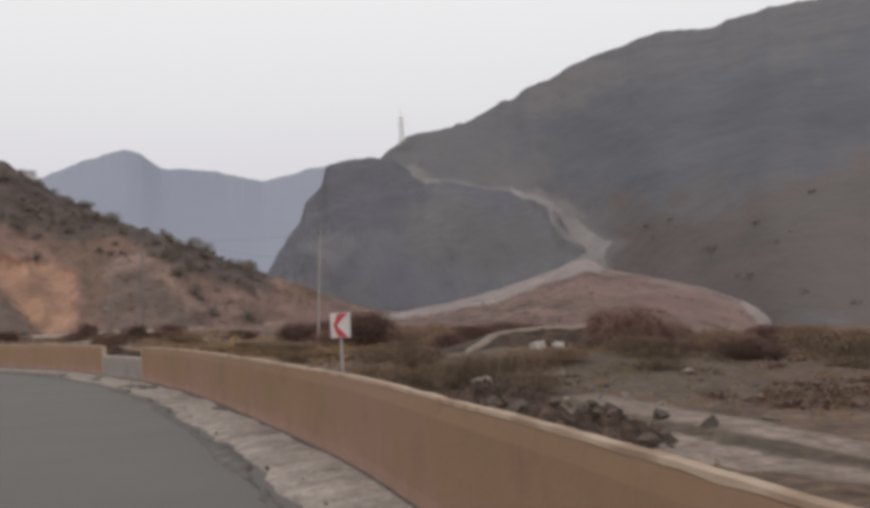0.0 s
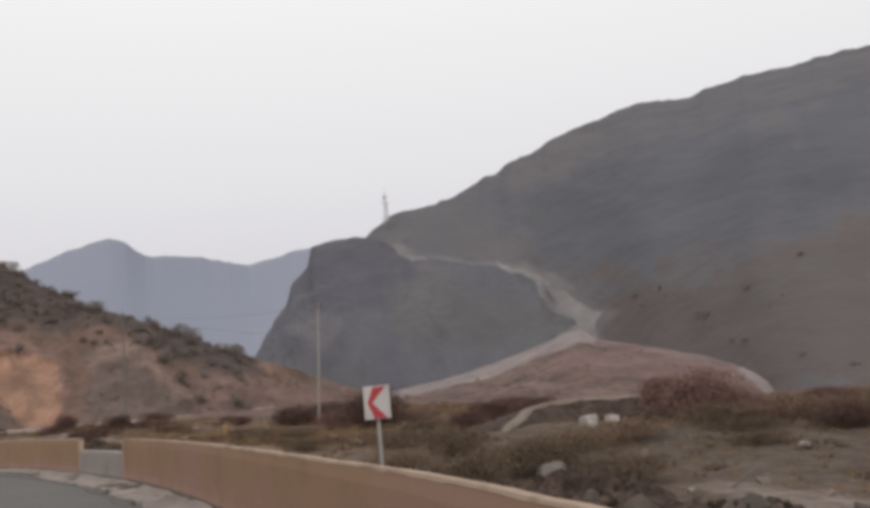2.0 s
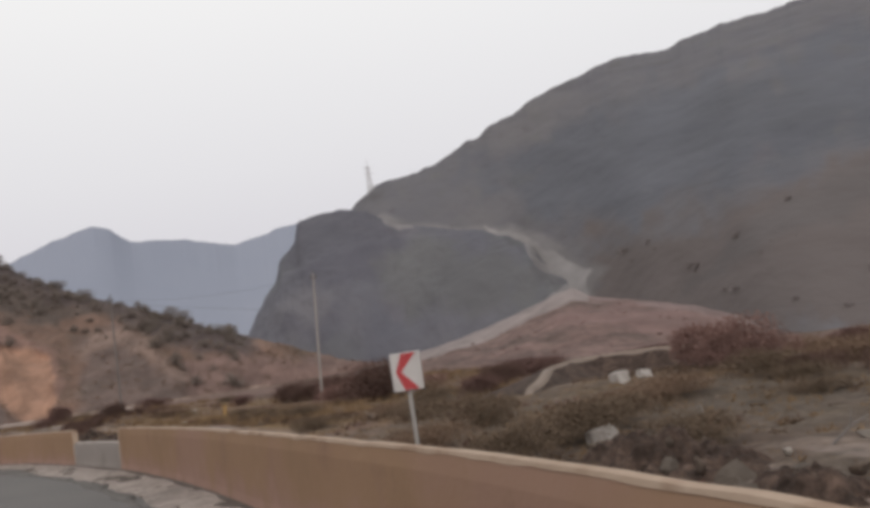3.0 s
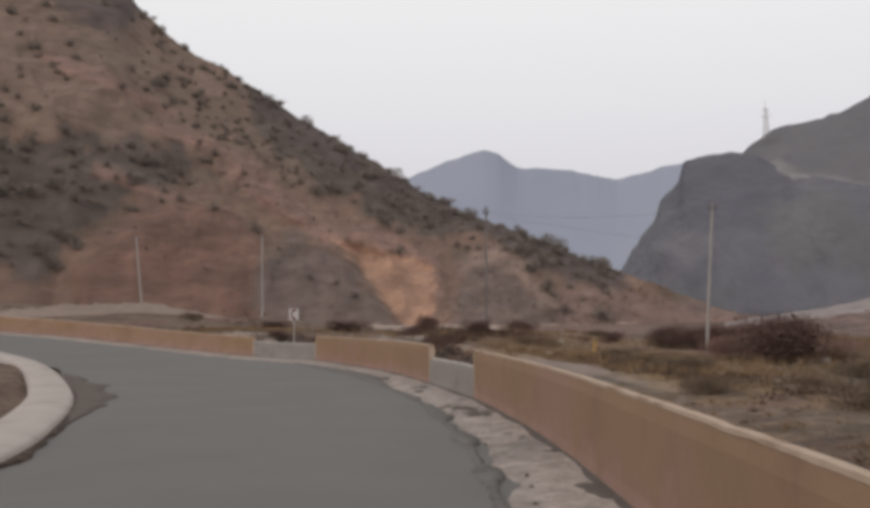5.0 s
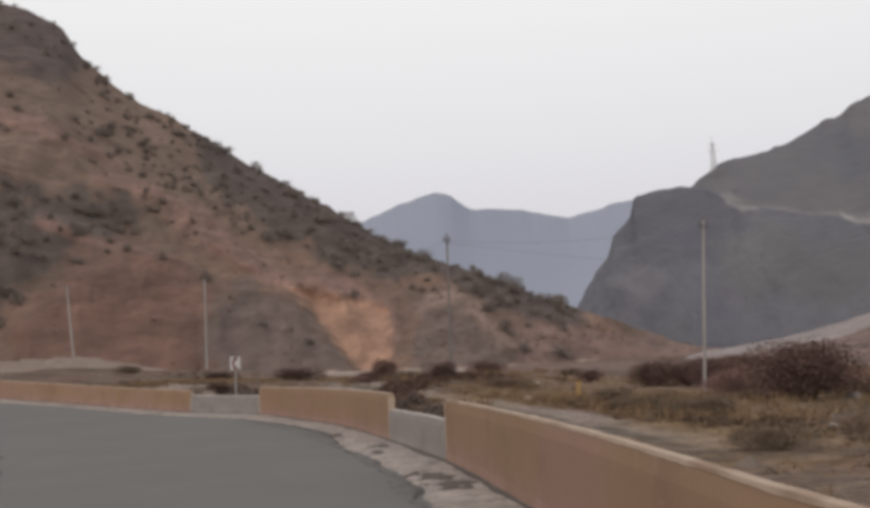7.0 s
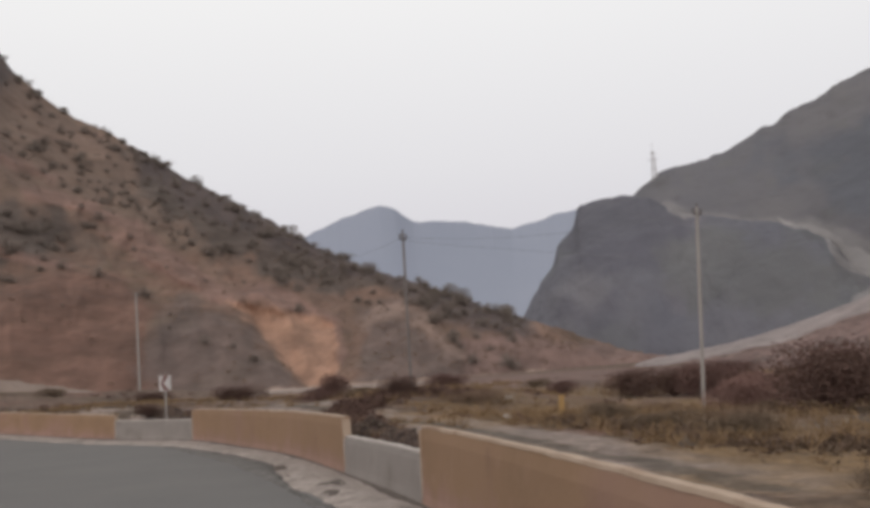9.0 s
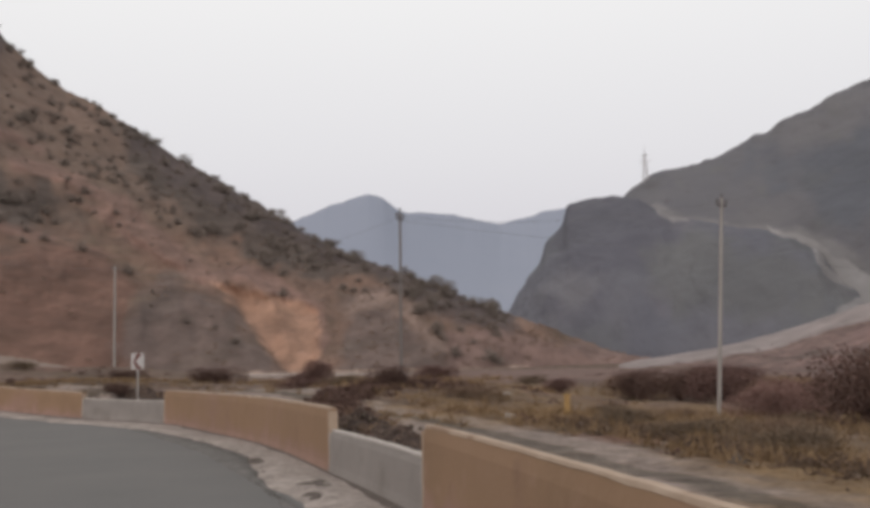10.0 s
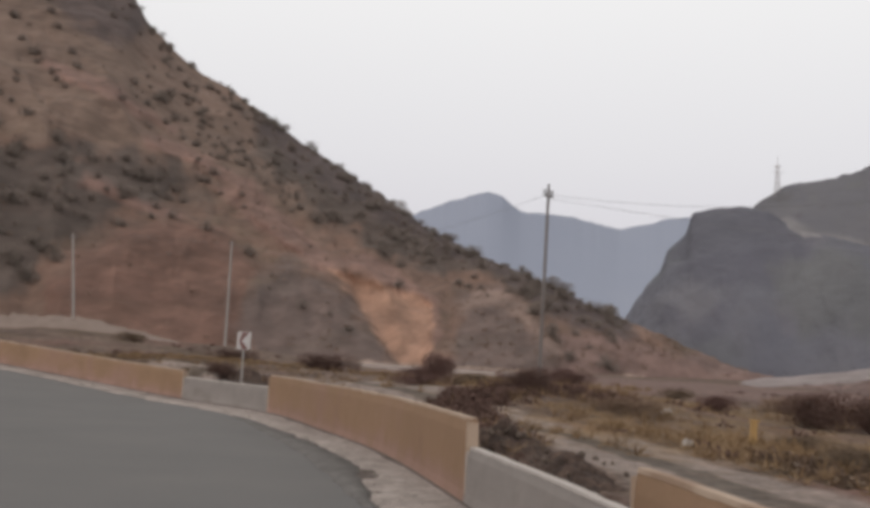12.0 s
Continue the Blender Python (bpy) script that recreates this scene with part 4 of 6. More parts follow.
# ---- carriageway, shoulder and kerb ----
def strip(name, offsets, heights, mat, label, category, start=0, stop=None, lift=0.0, wobble=0.0, smooth=True):
    """A strip swept along the wall line: offsets to its left and heights above the carriageway for each lengthwise row."""
    s = np.arange(WALL_RUN[start], WALL_RUN[-1 if stop is None else stop], 0.14)
    p, nrm = (np.c_[np.interp(s, WALL_RUN, v[:, 0]), np.interp(s, WALL_RUN, v[:, 1])] for v in (WALL_LINE, WALL_LEFT))
    rows = []
    for k, (o, h) in enumerate(zip(offsets, heights)):
        w = wobble * (1.0 if k >= len(offsets) - 2 else 0.0) * fbm(s / 1.3, s * 0, 43, 6) if wobble else 0
        off = (o(s) if callable(o) else o) + w + 0 * s
        q = p + nrm * off[:, None]
        rows.append(np.c_[q, road_z(q[:, 0], q[:, 1]) + h + lift])
    ob = mesh_object(name, np.vstack(rows), grid_faces(len(rows), len(p))[:, ::-1], mat, smooth=smooth)
    return tagged(ob, label, category, kind="structure")


strip("road", [0.5, 1.2, 3, lambda s: kerb_offset(s) * 0.5, lambda s: kerb_offset(s) * 0.65, lambda s: kerb_offset(s) * 0.78, lambda s: kerb_offset(s) * 0.9, lambda s: kerb_offset(s) + 0.4], [-0.03, 0.0, 0.04, 0.06, 0.06, 0.05, 0.03, 0.0], M_asphalt, "worn grey asphalt carriageway curving round the bend", "road")
strip("shoulder", [-0.1, 0.2, 0.7, 1.2, 1.26], [0.1, 0.1, 0.08, 0.03, -0.04], M_shoulder, "broken dusty concrete gutter along the parapet", "pavement", wobble=0.34)

KERB_LINE = spline([(-3.6, -24), (-4.2, -14), (-5.4, -4), (-7.0, 5), (-8.7, 13), (-10.6, 20.5), (-12.4, 25.9), (-14.7, 30.4), (-17.9, 35.7), (-21.2, 40.4), (-25.0, 45.4), (-29.1, 50.4), (-33.2, 54.4), (-38.5, 57.8), (-46, 60.8), (-60, 63), (-80, 63.5)], 0.4)
KERB_LEFT = normals(KERB_LINE)
KERB_RUN = np.r_[0, np.cumsum(np.linalg.norm(np.diff(KERB_LINE, axis=0), axis=1))]


def kerb_strip(name, offsets, heights, mat, label, category, start, stop):
    """A strip swept along the inner kerb: positive offsets lie on the island, negative ones on the carriageway."""
    sel = (KERB_RUN >= start) & (KERB_RUN <= stop)
    p, nrm, s = KERB_LINE[sel], KERB_LEFT[sel], KERB_RUN[sel]
    rows = []
    for o, h in zip(offsets, heights):
        q = p + nrm * ((o(s) if callable(o) else o) + 0 * s)[:, None]
        rows.append(np.c_[q, road_z(q[:, 0], q[:, 1]) + h])
    return tagged(mesh_object(name, np.vstack(rows), grid_faces(len(rows), len(p))[:, ::-1], mat, smooth=True), label, category, kind="structure")


def kerb_run_at(y):
    return float(np.interp(y, KERB_LINE[:, 1], KERB_RUN))


kerb_strip("kerb", [-0.03, 0.0, 0.05, 0.12, 0.6, 1.15, 1.24, 1.28], [-0.1, 0.1, 0.17, 0.2, 0.23, 0.22, 0.19, -0.1], M_kerb, "pale dusty concrete kerb on the inside of the bend", "kerb", 0, 1e3)


PATCH = (run_at(6), run_at(60))


BREAKS = [(15.0, 19.5, 0.55), (25.6, 27.4, 0.35), (29.3, 31.4, 0.4), (33.6, 37.0, 0.5), (38.4, 40.2, 0.35), (43.0, 59.5, 0.85)]


def patch_edge(s, near):
    """Edges of the dark, broken stretches between gutter and carriageway."""
    wide = 0.06 + 0.1 * fbm(s / 1.4, s * 0 + 6, 57, 4)
    for y0, y1, w in BREAKS:
        a, b = run_at(y0), run_at(y1)
        wide = wide + w * smoothstep(a, a + 0.3 * (b - a), s) * smoothstep(b, b - 0.35 * (b - a), s)
    wide = np.clip(wide * (0.9 + 0.4 * fbm(s / 2.2, s * 0, 55, 4) + 0.12 * fbm(s / 0.6, s * 0, 56, 4)), 0.0, 1.4)
    crumble = 0.09 * fbm(s / 0.45, s * 0 + (3 if near else 9), 58, 4)
    return (1.45 - 0.5 * wide if near else 1.5 + 0.24 * wide) + crumble


strip("asphalt_patch", [lambda s: patch_edge(s, True) - 0.04, lambda s: patch_edge(s, True), lambda s: patch_edge(s, False), lambda s: patch_edge(s, False) + 0.02], [-0.02, 0.06, 0.036, -0.01], M_patch, "dark broken strip of asphalt beside the gutter", "road patch", int(np.searchsorted(WALL_RUN, PATCH[0])), int(np.searchsorted(WALL_RUN, PATCH[1])))

KERB_DIRT = (kerb_run_at(29), kerb_run_at(50.5))


def dirt_width(s, share):
    """Width of the swept dirt: tapered at both ends and ragged between."""
    a, b = KERB_DIRT
    return -share * smoothstep(a, a + 11, s) * smoothstep(b, b - 8, s) * np.clip(0.75 + 0.45 * fbm(s / 2.6, s * 0, 45, 4) + 0.2 * fbm(s / 0.7, s * 0, 46, 3), 0.02, 2) - 0.02


kerb_strip("kerb_dirt", [0.02] + [(lambda s, o=o: dirt_width(s, o)) for o in (0.3, 0.8, 1.25, 1.35)], [0.075, 0.07, 0.066, 0.058, -0.03], M_jointdirt, "dark swept dirt lying along the inner kerb", "dirt", *KERB_DIRT)
kerb_strip("gutter_dirt", [0.02] + [(lambda s, o=o: -o * np.clip(0.1 + 1.2 * fbm(s / 1.6, s * 0 + 3, 47, 4), 0.01, 1)) for o in (0.12, 0.25, 0.3)], [0.1, 0.085, 0.065, -0.03], M_soil, "dark crumbs of soil in the gutter at the kerb", "dirt", kerb_run_at(24), kerb_run_at(40))


def dirt_dab(x, y, length, width, turn, seed):
    """A thin ragged smear of dark dirt lying on the gutter."""
    n = 36
    u, v = np.meshgrid(np.linspace(-1, 1, n), np.linspace(-1, 1, n), indexing="ij")
    a = radians(turn)
    wx, wy = x + u * length / 2 * math.cos(a) - v * width / 2 * math.sin(a), y + u * length / 2 * math.sin(a) + v * width / 2 * math.cos(a)
    thick = 0.05 * (1 - u**2 - v**2 - 0.5 + 2.2 * fbm(wx * 3.2, wy * 3.2, seed, 4))
    lift = np.interp(wall_side(wx.ravel(), wy.ravel()), [0.2, 0.7, 1.2, 1.5, 2.0], [0.1, 0.08, 0.045, 0.04, 0.02]).reshape(wx.shape)
    z = road_z(wx, wy) + lift + np.clip(thick, -0.06, 0.03)
    ob = mesh_object("dirt_patch", np.stack([wx, wy, z], -1).reshape(-1, 3), grid_faces(n, n), M_jointdirt, smooth=True)
    return tagged(ob, "dark ragged smear of dirt on the dusty gutter", "dirt", "dirt on the gutter")


for k, dab in enumerate([(-6.9, 34.9, 3.6, 0.8, -60), (-5.0, 30.2, 0.9, 0.4, -62), (-4.1, 28.4, 0.9, 0.4, -63), (-8.75, 41.3, 2.8, 0.45, -62), (-10.1, 42.3, 1.6, 0.6, -62), (-9.6, 40.6, 1.0, 0.4, -60), (-2.9, 24.6, 1.2, 0.45, -65), (-12.6, 46.6, 1.4, 0.4, -60)]):
    dirt_dab(*dab, 400 + k)


# ---- parapet: tan concrete walls with lower grey lengths between ----
def wall_run(name, s0, s1, height, width, mat, label, cap_mat, foot=0.05, seed=60):
    """One length of parapet from run s0 to run s1 along the wall line, with chipped edges, a worn pale top and dust on its foot."""
    s = np.r_[np.arange(s0, s1, 0.2), s1]
    px, py = np.interp(s, WALL_RUN, WALL_LINE[:, 0]), np.interp(s, WALL_RUN, WALL_LINE[:, 1])
    nx, ny = np.interp(s, WALL_RUN, WALL_LEFT[:, 0]), np.interp(s, WALL_RUN, WALL_LEFT[:, 1])
    base = road_z(px, py)
    chips = 0.06 * np.clip(fbm(s / 0.8, s * 0 + 2, seed + 3, 4) - 0.3, 0, 1)
    wear = 0.009 * fbm(s / 0.5, s * 0, seed, 4) - chips
    sag = 0.004 * fbm(s / 3.0, s * 0 + 5, seed + 1, 3)
    lean = 0.012 * fbm(s / 5.0, s * 0 + 8, seed + 2, 3)
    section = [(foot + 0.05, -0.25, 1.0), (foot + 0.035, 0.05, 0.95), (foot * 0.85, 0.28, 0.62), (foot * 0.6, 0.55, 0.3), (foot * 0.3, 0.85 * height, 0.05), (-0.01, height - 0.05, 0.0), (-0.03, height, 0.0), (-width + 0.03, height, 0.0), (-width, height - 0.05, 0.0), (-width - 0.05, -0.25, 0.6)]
    rows = []
    for k, (o, h, dust) in enumerate(section):
        out = o + lean * h / height + (0.5 * wear if k == 5 else 0) + 0.006 * fbm(s / 0.6, s * 0 + 3 * k, seed + 20, 3)
        rows.append(np.c_[px + nx * out, py + ny * out, base + h + (wear + sag) * (5 <= k <= 8)])
    n, m = len(s), len(section)
    faces = [tuple(f) for f in grid_faces(m, n)[:, ::-1]]
    faces += [tuple(k * n for k in range(m)), tuple(k * n + n - 1 for k in reversed(range(m)))]
    thing = empty(name, pose(px[0], py[0], 0))
    origin = np.array([px[0], py[0], 0])
    body = mesh_object("wall_body", np.vstack(rows) - origin, faces, mat, thing)
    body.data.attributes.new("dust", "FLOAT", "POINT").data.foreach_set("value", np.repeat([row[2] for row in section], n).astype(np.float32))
    crest = [(-0.012, height - 0.03), (-0.02, height + 0.01), (-width + 0.02, height + 0.01), (-width + 0.01, height - 0.03)]
    rows = []
    for k, (o, h) in enumerate(crest):
        w2 = 0.016 * fbm(s / 0.4, s * 0 + k, seed + 10 + k, 4)
        out = o + lean + 0.005 * (1 if k < 2 else -1) + 0.4 * wear * (k == 0)
        rows.append(np.c_[px + nx * out, py + ny * out, base + h + wear + sag + w2 * (k in (0, 3))])
    coping = mesh_object("coping", np.vstack(rows) - origin, [tuple(f) for f in grid_faces(4, n)[:, ::-1]] + [(0, n, 2 * n, 3 * n), (4 * n - 1, 3 * n - 1, 2 * n - 1, n - 1)], cap_mat, thing)
    tagged(coping, "pale worn top edge")
    for i, way in ((0, -1), (n - 1, 1)):
        bm = bmesh.new()
        box(bm, (0.03, width + 0.05, height - 0.06), (0, 0, (height - 0.06) / 2))
        bmesh.ops.subdivide_edges(bm, edges=bm.edges[:], cuts=4, use_grid_fill=True)
        for v in bm.verts:
            v.co += Vector((0.012, 0.012, 0.012)) * noise.noise(v.co * 7 + Vector((s0, 0, 0)))
        strip_end = part("end_edge", bm, cap_mat, thing, "pale chipped end of the wall")
        angle = math.atan2(-nx[i], ny[i])
        strip_end.matrix_local = Matrix.Translation((px[i] - px[0] - nx[i] * (width / 2 - 0.02) + ny[i] * way * 0.004, py[i] - py[0] - ny[i] * (width / 2 - 0.02) - nx[i] * way * 0.004, float(base[i]))) @ Matrix.Rotation(angle, 4, "Z")
    tagged(thing, label, "wall", "parapet walls along the bend")
    return thing


TALL = 1.35
R1, R2, R3, R4 = run_at(38.0), run_at(43.75), run_at(60.5), run_at(64.4)
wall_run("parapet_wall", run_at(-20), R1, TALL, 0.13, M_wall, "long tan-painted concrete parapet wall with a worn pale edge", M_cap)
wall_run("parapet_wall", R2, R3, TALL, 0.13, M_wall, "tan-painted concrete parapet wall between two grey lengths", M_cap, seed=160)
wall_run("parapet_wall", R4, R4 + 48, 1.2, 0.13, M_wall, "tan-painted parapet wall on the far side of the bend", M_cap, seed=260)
wall_run("low_wall", R1 + 0.04, R2 - 0.04, 0.93, 0.15, M_grey, "low bare grey concrete wall closing a gap", M_palecap, seed=360)
wall_run("low_wall", R3 + 0.04, R4 - 0.04, 0.95, 0.15, M_grey, "low bare grey concrete wall closing a gap", M_palecap, seed=460)

# dark dirt washed into the joint at the foot of the walls
strip("joint_dirt", [0.02, 0.09, lambda s: 0.1 + 0.16 * np.clip(0.15 + 1.3 * fbm(s / 2.1, s * 0 + 4, 91, 5), 0, 1), lambda s: 0.11 + 0.17 * np.clip(0.15 + 1.3 * fbm(s / 2.1, s * 0 + 4, 91, 5), 0, 1)], [0.14, 0.125, 0.108, 0.02], M_jointdirt, "dark dirt in the joint at the foot of the parapet", "dirt")


# ---- road signs ----
def chevron_sign(at, turn, w, h, foot, label, film):
    z0 = float(ground_z(at[0], at[1])) - 0.1
    thing = empty("chevron_sign", pose(at[0], at[1], z0, 0, 0, turn))
    top = at[2] - z0
    bm = bmesh.new()
    rod(bm, (0, 0.05, -0.2), (0, 0.05, top + h * 0.4), foot, foot, 10)
    part("post", bm, M_metal, thing, "grey metal post")
    bm = bmesh.new()
    box(bm, (w, 0.02, h), (0, 0, top))
    bmesh.ops.bevel(bm, geom=bm.edges[:], offset=0.006, segments=1, affect="EDGES")
    board = part("board", bm, M_white, thing, "white sign board")
    bm = bmesh.new()
    a, b = w * 0.36, h * 0.475
    t = w * 0.48
    pts = [(-a, 0), (a - t, b), (a, b), (a - t - 0.02, 0), (a, -b), (a - t, -b)]
    vs = [bm.verts.new((x - 0.0, -0.0145, top + z)) for x, z in pts]
    bm.faces.new([vs[0], vs[3], vs[2], vs[1]])
    bm.faces.new([vs[0], vs[5], vs[4], vs[3]])
    bmesh.ops.recalc_face_normals(bm, faces=bm.faces[:])
    part("chevron", bm, film, board, "red chevron pointing along the bend" if film is M_red else "dull maroon chevron")
    for z in (-0.25 * h, 0.25 * h):
        bm = bmesh.new()
        box(bm, (0.12, 0.05, 0.03), (0, 0.035, top + z))
        part("bracket", bm, M_metal, thing)
    return tagged(thing, label, "road sign", "chevron signs on the bend")


chevron_sign((-0.03, 18.1, 2.04), -6, 0.36, 0.45, 0.026, "white road sign with a red chevron behind the parapet", M_red)
chevron_sign((-23.19, 63.8, 2.48), 20, 0.5, 0.66, 0.035, "white road sign with a dull maroon chevron beyond the wall", M_dullmaroon)


# ---- utility poles and cables ----
def utility_pole(x, y, z_base, z_top, radius, arm, lean, mat, label):
    thing = empty("utility_pole", pose(x, y, z_base, 0, lean, 0))
    h = z_top - z_base
    bm = bmesh.new()
    rod(bm, (0, 0, -0.6), (0, 0, h), radius, radius * 0.72, 12)
    part("shaft", bm, mat, thing)
    bm = bmesh.new()
    box(bm, (0.4, 0.05, 0.06), (0, 0, h - 0.22), Euler((0, 0, radians(arm))).to_matrix())
    part("crossarm", bm, M_black, thing, "dark steel crossarm")
    for o in (-0.17, 0.0, 0.17):
        bm = bmesh.new()
        ox, oy = o * math.cos(radians(arm)), o * math.sin(radians(arm))
        z0 = h - 0.17 if o else h
        rod(bm, (ox, oy, z0), (ox, oy, z0 + 0.12), 0.028, 0.04, 8)
        part("insulator", bm, M_black, thing)
    return tagged(thing, label, "utility pole", "poles of the overhead line")


POLES = [(-1.32, 54.0, 0.6, 6.7, 0.062, 40), (-11.15, 57.9, 1.75, 7.3, 0.056, 60), (-38.8, 94.3, 2.3, 9.7, 0.1, 50), (-47.9, 89.6, 3.0, 9.5, 0.1, 30)]
for k, (x, y, z0, z1, rad, arm) in enumerate(POLES):
    utility_pole(x, y, min(z0, float(ground_z(x, y))), z1, rad, arm, (3.7, 0.8, 0.0, -5.5)[k], (M_pole, M_darkpole, M_pole, M_pole)[k], "weathered pale utility pole with a dark crossarm")


def cable(a, b, sag, label):
    cu = bpy.data.curves.new("overhead_cable", "CURVE")
    cu.dimensions, cu.bevel_depth, cu.bevel_resolution = "3D", 0.005, 1
    sp = cu.splines.new("POLY")
    sp.points.add(24)
    for i in range(25):
        t = i / 24
        p = Vector(a).lerp(Vector(b), t) - Vector((0, 0, 4 * sag * t * (1 - t)))
        sp.points[i].co = (*p, 1)
    cu.materials.append(M_wire)
    return tagged(new("overhead_cable", cu), label, "cable", "overhead cables")


for o in (0.24,):
    cable((-11.15 + o * 0.5, 57.9 + o * 0.8, 7.15), (-1.1 + o * 0.5, 54.0 + o * 0.8, 6.6), 0.35, "thin dark overhead cable between two poles")
cable((-38.8, 94.3, 9.6), (-11.15, 57.9, 7.1), 1.2, "thin dark overhead cable between two poles")
cable((-47.9, 89.6, 10.2), (-38.8, 94.3, 9.6), 0.3, "thin dark overhead cable between two poles")
cable((-11.1, 57.8, 7.0), (22, 40, 1.2), 0.5, "thin dark cable sagging down across the field")
cable((-1.1, 54.0, 6.6), (28, 34, 8.5), 0.6, "thin dark overhead cable leaving the pole")


# ---- lattice mast on the ridge ----
def lattice_mast(base, h):
    thing = empty("lattice_mast", Matrix.Translation(base))
    for sx, sy in ((-1, -1), (1, -1), (1, 1), (-1, 1)):
        bm = bmesh.new()
        rod(bm, (sx * 3.2, sy * 3.2, -4), (sx * 0.7, sy * 0.7, h * 0.8), 0.38, 0.3, 6)
        part("leg", bm, M_hazesteel, thing)
    for k in range(7):
        z0, z1 = h * 0.8 * k / 7, h * 0.8 * (k + 1) / 7
        w0, w1 = 3.2 - 2.5 * k / 7, 3.2 - 2.5 * (k + 1) / 7
        bm = bmesh.new()
        for sx, sy, tx, ty in ((-1, -1, 1, -1), (1, -1, 1, 1), (1, 1, -1, 1), (-1, 1, -1, -1)):
            rod(bm, (sx * w0, sy * w0, z0), (tx * w1, ty * w1, z1), 0.2, 0.2, 5)
            rod(bm, (tx * w0, ty * w0, z0), (sx * w1, sy * w1, z1), 0.2, 0.2, 5)
        part("bracing", bm, M_hazesteel, thing)
    bm = bmesh.new()
    rod(bm, (0, 0, h * 0.78), (0, 0, h), 0.35, 0.2, 6)
    part("spire", bm, M_hazesteel, thing)
    for z, w in ((h * 0.62, 4.5), (h * 0.76, 3.5)):
        bm = bmesh.new()
        box(bm, (2 * w, 0.6, 0.6), (0, 0, z))
        part("arm", bm, M_hazesteel, thing)
    return tagged(thing, "distant grey lattice mast standing on the mountain ridge", "mast")


mx, my, mz = polar_point(4.15, 9.1, 948.0)
lattice_mast((mx, my, mz), 40)


# ---- low pale wall of the far road, seen over the field ----
def field_wall(line, label):
    p = spline(line, 1.0)
    nrm = normals(p)
    z = np.minimum(p[:, 2], ground_z(p[:, 0], p[:, 1]))
    top = p[:, 2] - z + 0.36 + 0.05 * fbm(np.arange(len(p)) / 3.0, np.zeros(len(p)), 77, 3)
    rows = [np.c_[p[:, :2] + nrm * o, z + h] for o, h in ((0.3, -0.4 + 0 * top), (0.25, top - 0.06), (0.18, top), (-0.18, top), (-0.25, top - 0.06), (-0.3, -0.4 + 0 * top))]
    n = len(p)
    faces = [tuple(f) for f in grid_faces(6, n)] + [tuple(k * n for k in reversed(range(6))), tuple(k * n + n - 1 for k in range(6))]
    return tagged(mesh_object("field_wall", np.vstack(rows), faces, M_fieldwall), label, "wall", "low walls along the far road")


field_wall([(-33.1, 100.7, 1.2), (-30, 101.8, 1.08), (-26.8, 102.8, 0.97)], "low pale concrete wall beside the far road")
field_wall([(-24.4, 103.4, 0.97), (-22.8, 103.8, 0.93), (-21.2, 104.1, 0.88)], "low pale concrete wall beside the far road")
field_wall([(-20.6, 104.2, 0.95), (-19, 104.5, 0.9), (-17.3, 104.8, 0.83)], "low pale concrete wall beside the far road")


# ---- vegetation ----
def foliage(rng, count, w, h, leaf, upright=0.3, lumps=5, twig=False):
    """Many small blades filling a lumpy crown w wide and h high that stands on the ground."""
    centres = np.c_[rng.uniform(-0.32, 0.32, lumps) * w, rng.uniform(-0.32, 0.32, lumps) * w, rng.uniform(0.3, 0.62, lumps) * h]
    sizes = np.c_[rng.uniform(0.2, 0.36, lumps) * w, rng.uniform(0.2, 0.36, lumps) * w, rng.uniform(0.24, 0.4, lumps) * h]
    k = rng.integers(0, lumps, count)
    d = rng.normal(size=(count, 3))
    d /= np.linalg.norm(d, axis=1, keepdims=True)
    p = centres[k] + d * sizes[k] * rng.uniform(0.55, 1.05, (count, 1))
    p[:, 2] = np.abs(p[:, 2])
    out = d * 0.8 + np.array([0, 0, upright]) + rng.normal(size=(count, 3)) * 0.5
    out /= np.linalg.norm(out, axis=1, keepdims=True)
    side = np.cross(out, rng.normal(size=(count, 3)))
    side /= np.linalg.norm(side, axis=1, keepdims=True) + 1e-9
    length = leaf * rng.uniform(0.7, 1.6, (count, 1)) * (1.1 if twig else 1.0)
    width = leaf * rng.uniform(0.5, 1.0, (count, 1)) * (0.13 if twig else 0.85)
    v = np.stack([p - side * width / 2, p + side * width / 2, p + out * length + side * width * 0.2, p + out * length - side * width * 0.2], 1)
    return v.reshape(-1, 3), np.arange(count * 4).reshape(-1, 4)


